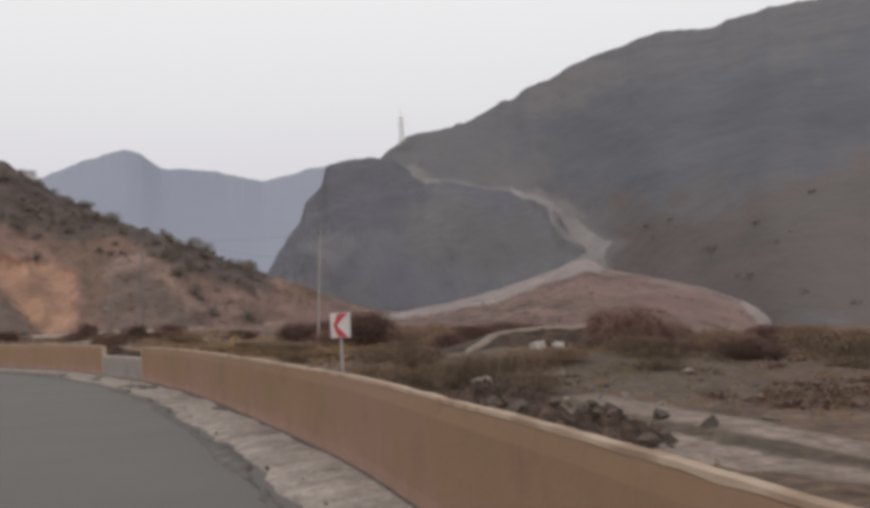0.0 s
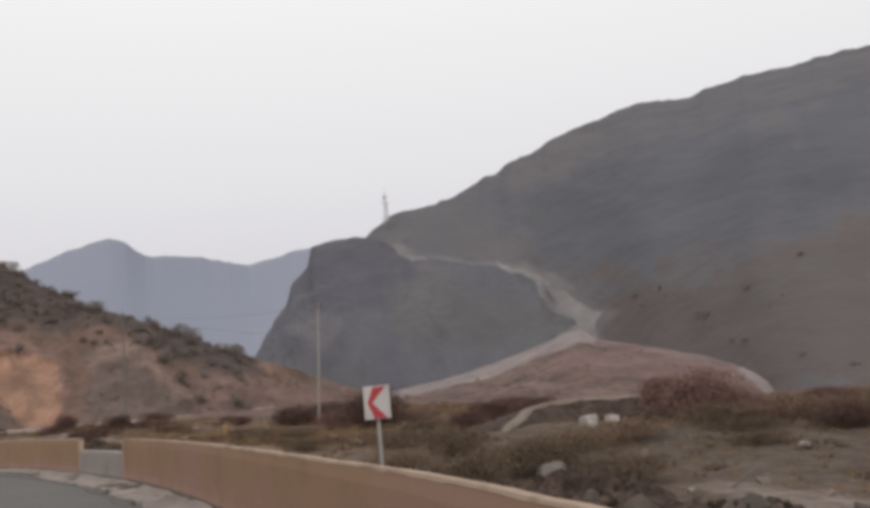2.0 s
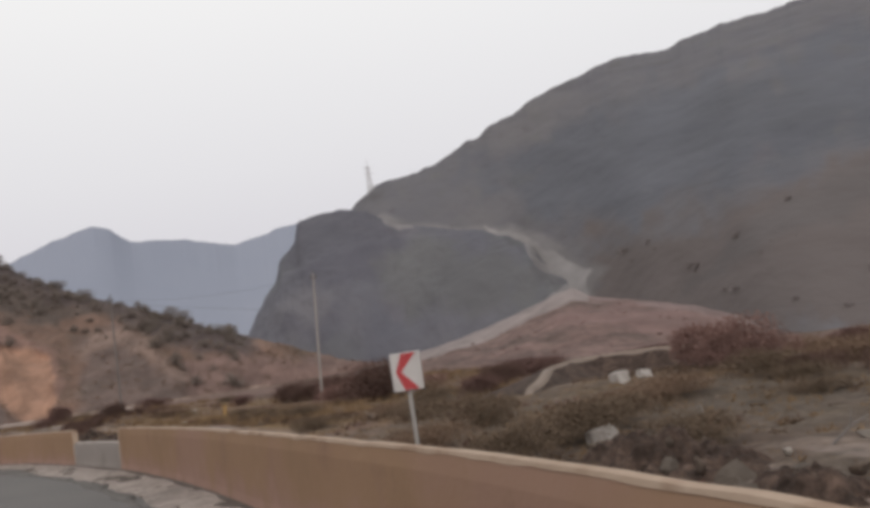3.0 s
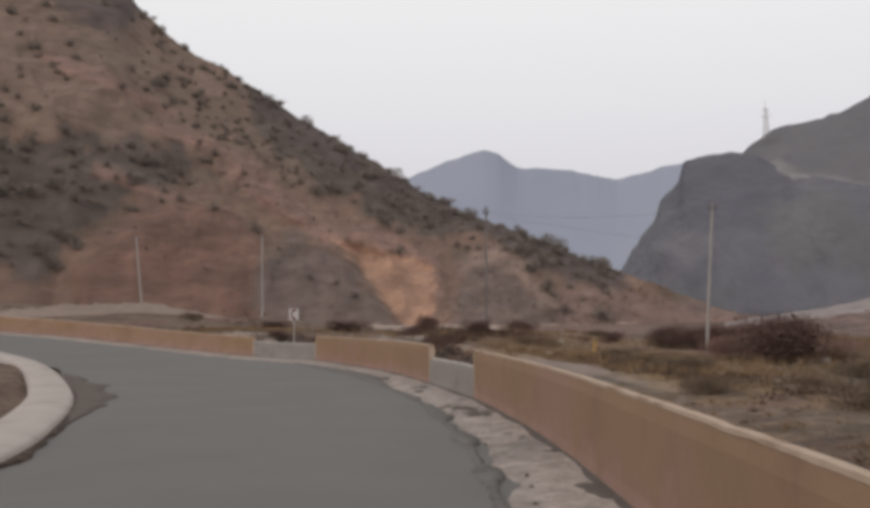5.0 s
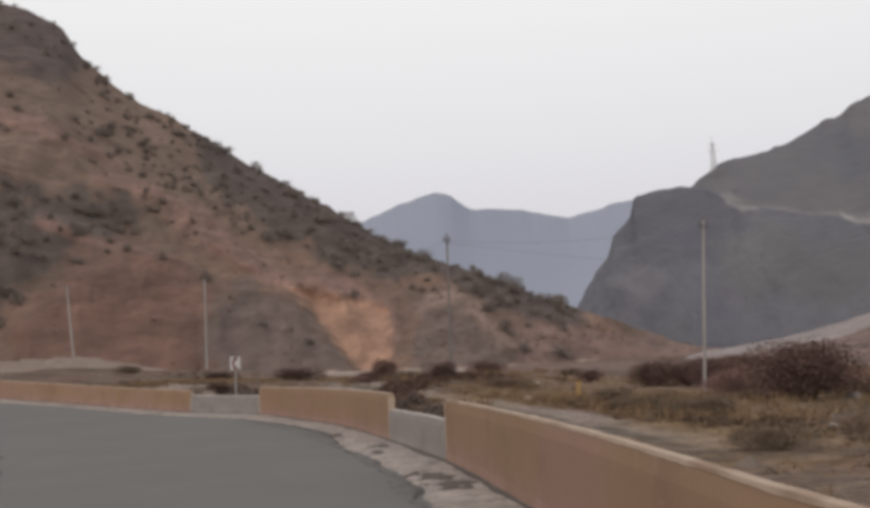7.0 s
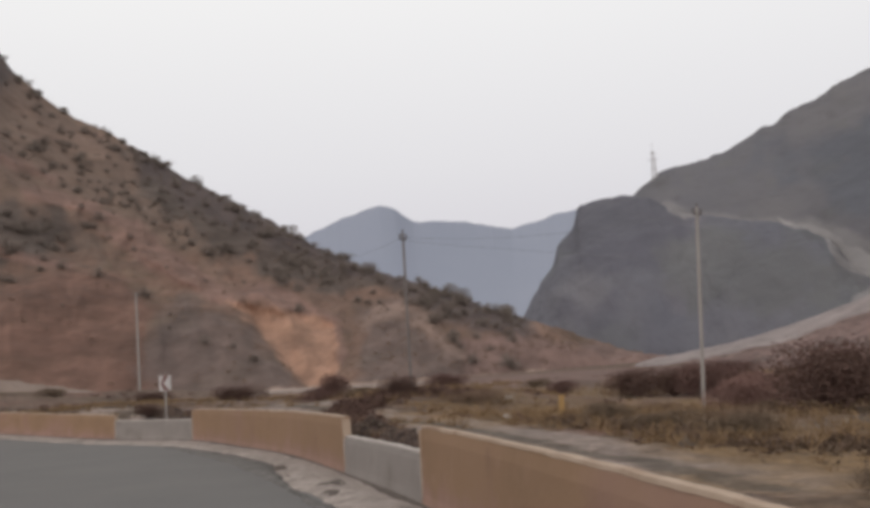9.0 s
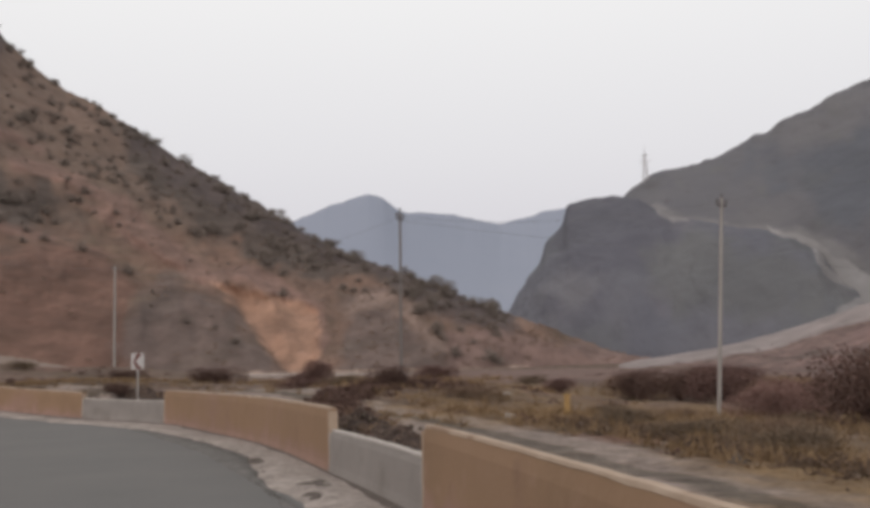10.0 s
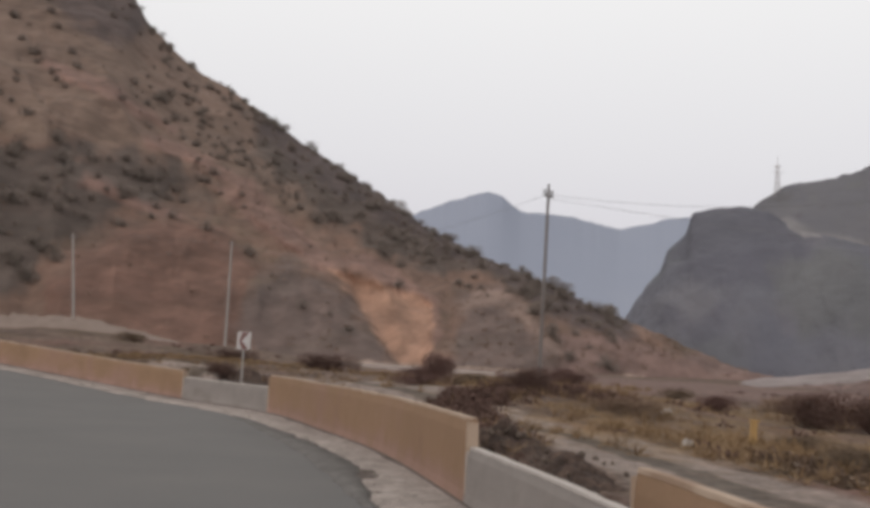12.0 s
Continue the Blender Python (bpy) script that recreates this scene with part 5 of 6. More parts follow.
def make_bush(seed, w, h, twig_mat, leaf_mat, label, twigs=420, leaves=900):
    r = np.random.default_rng(seed)
    thing = empty("bush", Matrix())
    bm = bmesh.new()
    rod(bm, (0, 0, -0.2), (0, 0, 0.12 * h), 0.035 * h, 0.03 * h, 7)
    for k in range(9):
        a, t = r.uniform(0, 6.28), r.uniform(0.15, 0.42)
        rod(bm, (0, 0, 0.02 * h), (t * w * math.cos(a), t * w * math.sin(a), r.uniform(0.5, 0.85) * h), 0.02 * h, 0.006 * h, 5)
    part("stem", bm, twig_mat, thing, "forked dry stem")
    v1, f1 = foliage(r, twigs, w, h, 0.06 * h, 0.5, 11, twig=True)
    v2, f2 = foliage(np.random.default_rng(seed), leaves, w * 0.95, h * 0.92, 0.03 * h, 0.2, 11)
    crown = mesh_object("crown", np.vstack([v1, v2]), np.vstack([f1, f2 + len(v1)]), twig_mat, thing)
    crown.data.materials.append(leaf_mat)
    crown.data.polygons.foreach_set("material_index", np.r_[np.zeros(len(f1), np.int32), np.ones(len(f2), np.int32)])
    return tagged(thing, label, "bush", "bushes in the field")


BUSHES = {
    "dark": make_bush(1, 2.0, 1.2, M_twig, M_twigdark, "dense dark red-brown thorny bush in the dry field", 260, 12000),
    "red": make_bush(2, 2.0, 1.2, M_twig, M_twig, "bare reddish-brown bush in the dry field", 420, 9000),
    "tan": make_bush(3, 2.0, 1.2, M_twigtan, M_twigtan, "dry tan bush among the yellow grass", 420, 7000),
    "pink": make_bush(6, 2.0, 1.2, M_pinktwig, M_pinktwig, "round fuzzy pinkish-brown bush in the dry field", 500, 11000),
    "olive": make_bush(4, 2.0, 1.2, M_twigtan, M_leaf, "dusty olive-brown bush in the field", 300, 7500),
}
POLE_BUSHES = [("dark", 0.8, 46.4, 3.3, 1.9), ("tan", 3.0, 47.6, 2.4, 0.8), ("pink", -0.5, 50.4, 2.2, 1.3), ("pink", 0.6, 52.5, 2.4, 1.4), ("red", -0.3, 59.6, 2.6, 1.45), ("pink", 1.6, 56.0, 2.6, 1.0), ("pink", 3.6, 55, 2.6, 0.9), ("dark", 6.3, 48.5, 2.2, 1.1),
               ("red", 8.4, 50.0, 2.4, 1.0), ("olive", -4.1, 46.4, 1.7, 0.5), ("olive", -3.4, 43.0, 1.9, 0.5), ("tan", -1.7, 43.2, 1.6, 0.5), ("red", 4.6, 43.0, 2.0, 0.9), ("olive", -4.6, 52.8, 1.3, 0.5), ("tan", -2.8, 50.6, 1.5, 0.5), ("olive", -0.6, 47.6, 1.4, 0.5)]
FAR_BUSHES = [("dark", -2.9, 63.4, 2.8, 1.35), ("dark", -1.6, 61.6, 2.8, 1.45), ("red", -16.1, 66.0, 1.4, 1.35), ("dark", -11.3, 56.2, 1.3, 0.8), ("red", -15.2, 60.5, 2.4, 0.5), ("tan", -8.4, 55.2, 2.4, 0.5), ("olive", -13.8, 60.0, 1.6, 0.6), ("dark", -25.0, 78.0, 3.0, 1.1),
              ("dark", -24.6, 64.9, 1.2, 0.6), ("dark", -21.2, 62.3, 0.9, 0.4), ("red", -6.0, 66.0, 1.5, 0.75), ("olive", -7.6, 72.0, 1.6, 0.6), ("red", -12.0, 72.0, 2.4, 1.1), ("tan", -3.0, 70.0, 2.4, 0.9), ("red", 2.0, 74.0, 3.4, 1.2), ("red", -18.5, 72, 1.8, 0.8),
              ("dark", -33, 84, 2.4, 0.9), ("olive", -41, 86, 2.0, 0.8), ("red", 10, 60, 4.0, 1.0), ("red", 15, 56, 3.6, 1.0), ("dark", 19, 60, 3.4, 0.9), ("tan", 24, 50, 3.2, 1.0), ("red", 27, 56, 3.6, 1.0), ("dark", 30, 47, 3.4, 1.2)]
BANK_BUSHES = [("pink", 8.5, 29.6, 2.5, 1.55), ("pink", 9.6, 30.2, 1.9, 1.05), ("red", 11.3, 34.6, 2.4, 1.2), ("tan", 13.4, 35.8, 2.6, 1.2), ("dark", 8.5, 25.1, 1.3, 0.5), ("dark", 9.8, 24.4, 1.6, 0.68), ("red", 10.9, 24.8, 1.3, 0.5), ("red", 16.6, 38.4, 2.6, 1.2),
               ("tan", 19.4, 37.2, 2.8, 0.9), ("olive", 11.4, 21.4, 1.5, 0.4), ("olive", 6.9, 22.4, 1.5, 0.35), ("olive", 7.6, 24.6, 1.6, 0.4), ("olive", 7.8, 25.4, 2.0, 0.7), ("tan", 10.5, 27, 2.2, 0.8), ("olive", 12.5, 24, 2.2, 0.8), ("olive", 14, 29, 2.4, 0.9)]
WALL_BUSHES = [("olive", -2.3, 40.6, 1.8, 0.5), ("olive", 2.6, 40.0, 1.8, 0.7), ("olive", 1.2, 19.6, 1.7, 0.75), ("olive", 2.3, 21.0, 2.0, 0.85), ("tan", 0.6, 22.6, 1.6, 0.6), ("olive", 3.4, 18.4, 1.6, 0.6), ("tan", 4.4, 23.6, 1.7, 0.6), ("olive", 1.8, 24.8, 1.8, 0.8),
               ("olive", 3.2, 22.0, 1.7, 0.6), ("olive", 0.9, 28.5, 1.5, 0.6), ("tan", 5.2, 24.5, 1.6, 0.6), ("olive", -1.4, 32.5, 1.3, 0.5), ("tan", 0.8, 35.8, 1.4, 0.5)]
PLACED = POLE_BUSHES + FAR_BUSHES + BANK_BUSHES + WALL_BUSHES
rng = np.random.default_rng(12)
for kind, x, y, w, h in PLACED:
    m = pose(x, y, float(ground_z(x, y)) - 0.06, 0, 0, rng.uniform(0, 360)) @ Matrix.Diagonal((w / 2.0, w / 2.0 * rng.uniform(0.85, 1.1), h / 1.2, 1))
    copy_thing(BUSHES[kind], m)
for ob in BUSHES.values():
    for child in list(ob.children):
        bpy.data.objects.remove(child)
    bpy.data.objects.remove(ob)


def scatter(name, pts, sizes, blades, mat, label, seed, upright, leaf, category, squash=0.7, broad=0.45):
    """One sheet of many small plants: blades of random turn round every point."""
    r = np.random.default_rng(seed)
    n = len(pts)
    d = r.normal(size=(n, blades, 3))
    d[..., 2] = np.abs(d[..., 2]) * upright
    d /= np.linalg.norm(d, axis=-1, keepdims=True)
    s = sizes[:, None, None]
    base = pts[:, None, :] + d * np.array([0.75, 0.75, 0.65 * squash]) * s * r.uniform(0.1, 0.9, (n, blades, 1))
    tip = base + (d + r.normal(size=d.shape) * 0.35) * s * leaf * np.array([1, 1, squash])
    side = np.cross(d, r.normal(size=d.shape))
    side /= np.linalg.norm(side, axis=-1, keepdims=True) + 1e-9
    side = side * s * leaf * broad
    v = np.stack([base - side, base + side, tip], 2).reshape(-1, 3)
    ob = mesh_object(name, v, np.arange(len(v)).reshape(-1, 3), mat)
    return tagged(ob, label, category, kind="stuff")


def field_points(count, seed, x0, x1, y0, y1, keep):
    r = np.random.default_rng(seed)
    x, y = r.uniform(x0, x1, count), r.uniform(y0, y1, count)
    side = wall_side(x, y)
    off = line_distance(x, y, TRACK)
    trodden = np.where((y > 31) & (y < 46), off < 1.35, (np.abs(off - GAUGE) < 0.5) & ((y < 18) | (y > 31)))
    ok = (side < -0.5) & (r.uniform(size=count) < keep(x, y)) & ~trodden & (line_distance(x, y, SPUR) > 0.5)
    x, y = x[ok], y[ok]
    return np.c_[x, y, ground_z(x, y) - 0.03]


p = field_points(42000, 5, -34, 24, 8, 84, lambda x, y: np.clip(0.25 + 0.9 * fbm(x / 6, y / 6, 71) + 1.2 * np.exp(-(((x + 3) / 7) ** 2 + ((y - 50) / 5) ** 2)) + 0.5 * np.exp(-(((x - 5) / 8) ** 2 + ((y - 25) / 9) ** 2)) + 1.0 * np.exp(-(((x + 2.0) / 2.4) ** 2 + ((y - 38) / 6) ** 2)) - 0.6 * np.exp(-(((x - 2.4) / 2.4) ** 2 + ((y - 39) / 7) ** 2)), 0, 1))
scatter("dry_grass", p, np.random.default_rng(6).uniform(0.1, 0.34, len(p)) * np.where(p[:, 1] < 38, 0.42, 0.9), 20, M_grass, "tufts of dry yellow grass across the field", 7, 1.6, 0.7, "grass", 1.0, 0.07)
p = field_points(14000, 8, -40, 34, 8, 95, lambda x, y: np.clip(0.12 + 1.0 * fbm(x / 9, y / 9, 72) + 0.35 * np.exp(-(((x - 8) / 8) ** 2 + ((y - 24) / 8) ** 2)), 0, 1))
scatter("low_weeds", p, np.random.default_rng(9).uniform(0.15, 0.45, len(p)) * np.where(p[:, 1] < 30, 0.7, 1.0), 34, M_leaf, "low dusty olive weeds in patches", 10, 1.0, 0.22, "weeds", 0.6)
p = field_points(12000, 17, 0, 24, 13, 40, lambda x, y: np.clip(0.05 + 1.7 * fbm(x / 4, y / 4, 75), 0, 1))
scatter("field_weeds", p, np.random.default_rng(19).uniform(0.12, 0.4, len(p)), 34, M_fieldweed, "low brown-olive weeds on the waste ground", 20, 1.0, 0.22, "weeds", 0.55)
strip_line = spline([(-10.5, 46.0), (-11.3, 48.4), (-12.1, 51.4), (-12.2, 54.0), (-11.6, 56.0), (-10.4, 56.8), (-8.8, 57.2)], 0.1)
rng = np.random.default_rng(64)
pick = strip_line[rng.integers(0, len(strip_line), 700)] + rng.normal(size=(700, 2)) * np.array([0.45, 0.6])
pick = pick[wall_side(pick[:, 0], pick[:, 1]) < -0.75]
scatter("dead_bank_brush", np.c_[pick, ground_z(pick[:, 0], pick[:, 1]) - 0.02], rng.uniform(0.15, 0.5, len(pick)), 60, M_twigdark, "tangled dark dead brush behind the parapet's gap", 65, 1.0, 0.18, "brush", 0.8)
strip_line = spline([(-5.4, 48.5), (-4.6, 45.6), (-3.9, 42.9), (-3.1, 40.2), (-2.3, 38.8), (-1.4, 38.2), (-0.4, 38.4)], 0.1)
rng = np.random.default_rng(61)
pick = strip_line[rng.integers(0, len(strip_line), 420)] + rng.normal(size=(420, 2)) * np.array([0.32, 0.45])
scatter("weed_row", np.c_[pick, ground_z(pick[:, 0], pick[:, 1]) - 0.02], rng.uniform(0.12, 0.36, 420), 60, M_fieldweed, "low dark row of weeds along the trodden track", 62, 1.0, 0.2, "weeds", 0.8)
p = field_points(5200, 11, -40, 40, 12, 110, lambda x, y: np.clip(0.02 + 1.1 * fbm(x / 7, y / 7, 73) + 0.3 * np.exp(-(((x - 8) / 8) ** 2 + ((y - 24) / 8) ** 2)), 0, 1))
scatter("dead_brush", p, np.random.default_rng(13).uniform(0.2, 0.6, len(p)), 34, M_twigdark, "dead dark brown brush in patches", 14, 1.0, 0.24, "brush", 0.6)


def slope_plants(name, field, count, seed, small, large, mat, label, keep, blades=70, leaf=0.2, tall=0.9):
    """Shrubs on a slope: each a loose round tangle of small leaf sprays."""
    x, y, z, el = field
    r = np.random.default_rng(seed)
    i, j = r.integers(2, x.shape[0] - 15, count), r.integers(0, x.shape[1] - 1, count)
    px, py, pz = x[i, j], y[i, j], z[i, j]
    ok = r.uniform(size=count) < keep(px, py, el[i, j], np.degrees(np.arctan2(px + 3, py - 12)))
    pts = np.c_[px, py, pz][ok]
    pts[:, :2] += r.uniform(-1, 1, (len(pts), 2))
    size = small + (large - small) * r.uniform(size=len(pts)) ** 2.4
    return scatter(name, pts, size, blades, mat, label, seed + 1, 1.0, leaf, "shrubs", tall)


CREST_BAND = [(-31, 12.5), (-26, 9.5), (-22, 7.2), (-17.5, 5.6), (-12.5, 4.4), (-9, 3.2), (-4, 1.5), (-3.2, 2.6), (-9.5, 5.0), (-17, 8.8), (-22, 11.6), (-28, 15)]


def hill_keep(px, py, el, az):
    bare = inside(az, el, SCAR)
    band = inside(az, el, CREST_BAND)
    wood = inside(az, el, WOOD)
    return np.clip(0.2 + 0.8 * fbm(px / 40, py / 40, 91) + 0.6 * band + 0.7 * wood - 0.3 * (el < 5), 0, 1) * (1 - bare)


slope_plants("hill_shrubs", LEFT_HILL, 1900, 21, 1.4, 5.2, M_shrub, "dark shrubs scattered over the hillside", hill_keep, 240, 0.11, 1.3)
slope_plants("hill_thickets", LEFT_HILL, 2300, 29, 2.6, 6.6, M_shrub, "dark thickets growing together on the hillside", lambda px, py, el, az: np.clip(0.9 * inside(az, el, WOOD, 1.5) + 0.55 * inside(az, el, CREST_BAND, 1.2) + 0.1 + 0.75 * fbm(px / 55, py / 55, 93), 0, 1) * (1 - inside(az, el, SCAR)) * (1 - 0.8 * inside(az, el, RED_KNOLL, 1.5)) * (1 - 0.7 * inside(az, el, GREY_KNOLL)) * (1 - 0.7 * inside(az, el, END_KNOLL)) * (az < -4.5), 300, 0.11, 1.35)
slope_plants("hill_scrub", LEFT_HILL, 6000, 25, 0.7, 2.0, M_scrub, "dry tan scrub scattered over the hillside", lambda px, py, el, az: np.clip(0.4 + fbm(px / 30, py / 30, 95), 0, 1) * (1 - inside(az, el, SCAR)), 40, 0.18)

slope_plants("mountain_brush", MOUNTAIN, 2600, 63, 1.2, 4.5, M_hazebrush, "dim dry brush low on the mountain flank", lambda px, py, el, az: np.clip(0.1 + 1.1 * fbm(px / 60, py / 60, 98), 0, 1) * (el < 4.5) * (az > 17), 60)
slope_plants("mountain_thickets", MOUNTAIN, 9000, 65, 2.5, 8.0, M_hazebrush, "dim dark thickets in a fold of the mountain flank", lambda px, py, el, az: 0.55 * inside(az, el, [(29, 5.3), (27, 4.9), (23.7, 3.3), (20.9, 1.6), (20.7, 0.6), (23.9, 2.0), (27, 3.5), (29, 3.9)], 1.2) * np.clip(0.5 + 1.6 * fbm(px / 35, py / 35, 99), 0, 1), 160, 0.12)
slope_plants("mound_brush", MOUND_FIELD, 1500, 67, 0.25, 1.2, M_twig, "low reddish brush on the rounded earth hill", lambda px, py, el, az: np.clip(0.2 + 1.1 * fbm(px / 14, py / 14, 96), 0, 1) * (1 - inside(az, el, ROAD_UP, 0.2)) * (1 - inside(az, el, RIDGE_ROAD, 0.2)), 40)


# ---- small trees on the crest of the hillside ----
def make_tree(seed, w, h):
    r = np.random.default_rng(seed)
    thing = empty("tree", Matrix())
    bm = bmesh.new()
    rod(bm, (0, 0, -0.8), (0, 0, h * 0.75), 0.035 * h, 0.012 * h, 7)
    for k in range(5):
        a, z = r.uniform(0, 6.28), r.uniform(0.25, 0.6) * h
        rod(bm, (0, 0, z), (0.35 * w * math.cos(a), 0.35 * w * math.sin(a), z + 0.22 * h), 0.014 * h, 0.006 * h, 5)
    part("trunk", bm, M_twigdark, thing)
    v, f = foliage(r, 1100, w, h, 0.05 * h, 0.3, 9)
    v[:, 2] += 0.02 * h
    mesh_object("crown", v, f, M_shrub, thing)
    return tagged(thing, "small dark tree on the crest of the hillside", "tree", "trees on the crest")


HX, HY, HZ, HEL = LEFT_HILL
tree = make_tree(31, 3.6, 2.6)
crest = 150
rng = np.random.default_rng(44)
for az, size in [(a, rng.uniform(0.7, 2.3)) for a in np.linspace(-44, -5, 24) + rng.uniform(-0.7, 0.7, 24)] + [(-29.6, 1.3), (-28.4, 1.5), (-26.8, 1.0), (-25.4, 1.2), (-23.2, 1.7), (-21.6, 2.1), (-20.1, 1.1), (-18.6, 1.2), (-16.9, 1.3), (-15.3, 1.4), (-13.6, 1.0), (-12.0, 1.5), (-10.4, 1.0), (-9.2, 1.2), (-7.8, 0.9), (-6.3, 0.9), (-31.4, 1.4), (-33, 1.0), (-14.4, 0.9), (-11.2, 0.8)]:
    j = int(np.argmin(np.abs(np.degrees(np.arctan2(HX[crest] + 3, HY[crest] - 12)) - az)))
    copy_thing(tree, pose(HX[crest, j], HY[crest, j], HZ[crest, j] - 1.0, 0, 0, rng.uniform(0, 360)) @ Matrix.Diagonal((size * rng.uniform(0.8, 1.2), size, size, 1)))
for child in list(tree.children):
    bpy.data.objects.remove(child)
bpy.data.objects.remove(tree)


# ---- stones, rubble and small things ----
def rock_mesh(seed, mat, name="boulder"):
    r = np.random.default_rng(seed)
    bm = bmesh.new()
    bmesh.ops.create_icosphere(bm, subdivisions=2, radius=0.5)
    for v in bm.verts:
        n1 = noise.noise(v.co * 1.7 + Vector((seed * 3.1, 0, 0)))
        n2 = noise.noise(v.co * 4.0 + Vector((0, seed * 5.3, 0)))
        v.co *= 1 + 0.45 * n1 + 0.15 * n2
    for _ in range(15):
        d = Vector(r.normal(size=3)).normalized()
        cut = r.uniform(0.2, 0.33)
        for v in bm.verts:
            over = v.co.dot(d) - cut
            if over > 0:
                v.co -= d * over * 0.97
    me = bpy.data.meshes.new(name)
    bm.to_mesh(me)
    bm.free()
    me.materials.append(mat)
    return me


M_block = material("whitish_block", [(0.34, 0.315, 0.295), (0.43, 0.4, 0.375)], 1.5, rough=0.9, bump=0.3)
M_slab = material("grey_rubble", [(0.065, 0.053, 0.044), (0.108, 0.09, 0.076)], 1.2, rough=0.95, bump=0.6, rand=0.2)


def block_mesh(seed):
    """A roughly squared block with knocked-off corners."""
    bm = bmesh.new()
    box(bm, (1, 0.9, 1))
    bmesh.ops.bevel(bm, geom=bm.edges[:], offset=0.07, segments=2, affect="EDGES")
    for v in bm.verts:
        v.co += 0.12 * noise.noise_vector(v.co * 1.6 + Vector((seed * 4.7, 0, 0)))
    me = bpy.data.meshes.new("boulder")
    bm.to_mesh(me)
    bm.free()
    me.materials.append(M_block)
    return me


WHITE = [block_mesh(k) for k in range(3)]
SLABS = [rock_mesh(k + 15, M_slab) for k in range(3)]
PALE = [rock_mesh(k, M_stone) for k in range(3)]
DARK = [rock_mesh(k + 5, M_darkstone) for k in range(3)]
HEAP_ROCKS = [(3.6, 16.3, 0.22, 0.2, 0), (4.7, 16.7, 0.3, 0.16, 0), (1.2, 17.0, 0.45, 0.35, 1), (2.7, 15.6, 0.62, 0.34, 3), (3.1, 14.9, 0.5, 0.3, 3), (3.5, 14.2, 0.66, 0.36, 3), (3.9, 14.7, 0.45, 0.26, 3), (3.3, 13.1, 0.55, 0.34, 3), (2.4, 16.6, 0.4, 0.26, 3), (4.3, 13.6, 0.5, 0.26, 3),
              (2.9, 17.4, 0.45, 0.3, 1), (3.4, 18.2, 0.4, 0.3, 1), (3.6, 12.0, 0.6, 0.42, 1), (3.4, 11.2, 0.5, 0.36, 1), (2.6, 18.6, 0.36, 0.25, 1), (4.6, 12.4, 0.4, 0.24, 3), (2.3, 14.4, 0.45, 0.3, 3)]
FIELD_ROCKS = [(5.6, 28.7, 0.46, 0.32, 2), (6.25, 28.9, 0.3, 0.22, 2), (4.7, 21.6, 0.26, 0.3, 0), (3.5, 19.1, 0.34, 0.28, 2), (7.3, 20.9, 0.5, 0.3, 0), (7.9, 20.8, 0.34, 0.2, 3), (-7.5, 56.4, 0.5, 0.3, 0), (-4.2, 47.9, 0.4, 0.25, 0),
               (-0.5, 47.4, 0.55, 0.3, 0), (0.2, 42.4, 0.4, 0.22, 0), (0.1, 36.9, 0.42, 0.26, 0), (-6.95, 48.9, 0.28, 0.2, 2), (-2.8, 42.9, 0.3, 0.18, 0), (0.1, 33.2, 0.4, 0.26, 1), (2.3, 46.5, 0.55, 0.35, 0), (3.5, 46.0, 0.6, 0.4, 1),
               (4.4, 44.8, 0.7, 0.4, 1), (2.75, 20.3, 0.4, 0.3, 2), (4.4, 22.8, 0.24, 0.16, 0), (1.7, 20.6, 0.4, 0.3, 1)]
ROCKS = HEAP_ROCKS + FIELD_ROCKS
KINDS = [(PALE, "pale angular boulder on the dry earth"), (DARK, "dark angular boulder on the dry earth"), (WHITE, "whitish block lying in the dry field"), (SLABS, "broken grey slab of rubble behind the parapet")]
rng = np.random.default_rng(3)
for k, (x, y, w, h, kind) in enumerate(ROCKS):
    meshes, label = KINDS[kind]
    ob = new("boulder", meshes[k % 3])
    ob.matrix_world = pose(x, y, float(ground_z(x, y)) + h * 0.2, *rng.uniform(-14, 14, 2), rng.uniform(0, 360)) @ Matrix.Diagonal((w, w * 0.72, h, 1))
    tagged(ob, label, "boulder", "boulders in the field")


def heap(name, x, y, w, d, h, turn, mat, seed, label, rough=0.8):
    """A lumpy heap of soil that spreads onto the ground."""
    n = 110
    u, v = np.meshgrid(np.linspace(-1, 1, n), np.linspace(-1, 1, n), indexing="ij")
    r2 = np.clip(1 - u**2 - v**2, 0, 1)
    z = h * r2**0.8 * (0.75 + rough * fbm(u * w * 1.1 + seed, v * d * 1.1, seed, 5) + 0.3 * rough * fbm(u * w * 4.5, v * d * 4.5, seed + 2, 5)) - 0.12
    a = radians(turn)
    wx, wy = x + u * w / 2 * math.cos(a) - v * d / 2 * math.sin(a), y + u * w / 2 * math.sin(a) + v * d / 2 * math.cos(a)
    ob = mesh_object(name, np.stack([wx, wy, ground_z(wx, wy) + z], -1).reshape(-1, 3), grid_faces(n, n), mat, smooth=True)
    return tagged(ob, label, "soil heap", "heaps of soil behind the parapet")


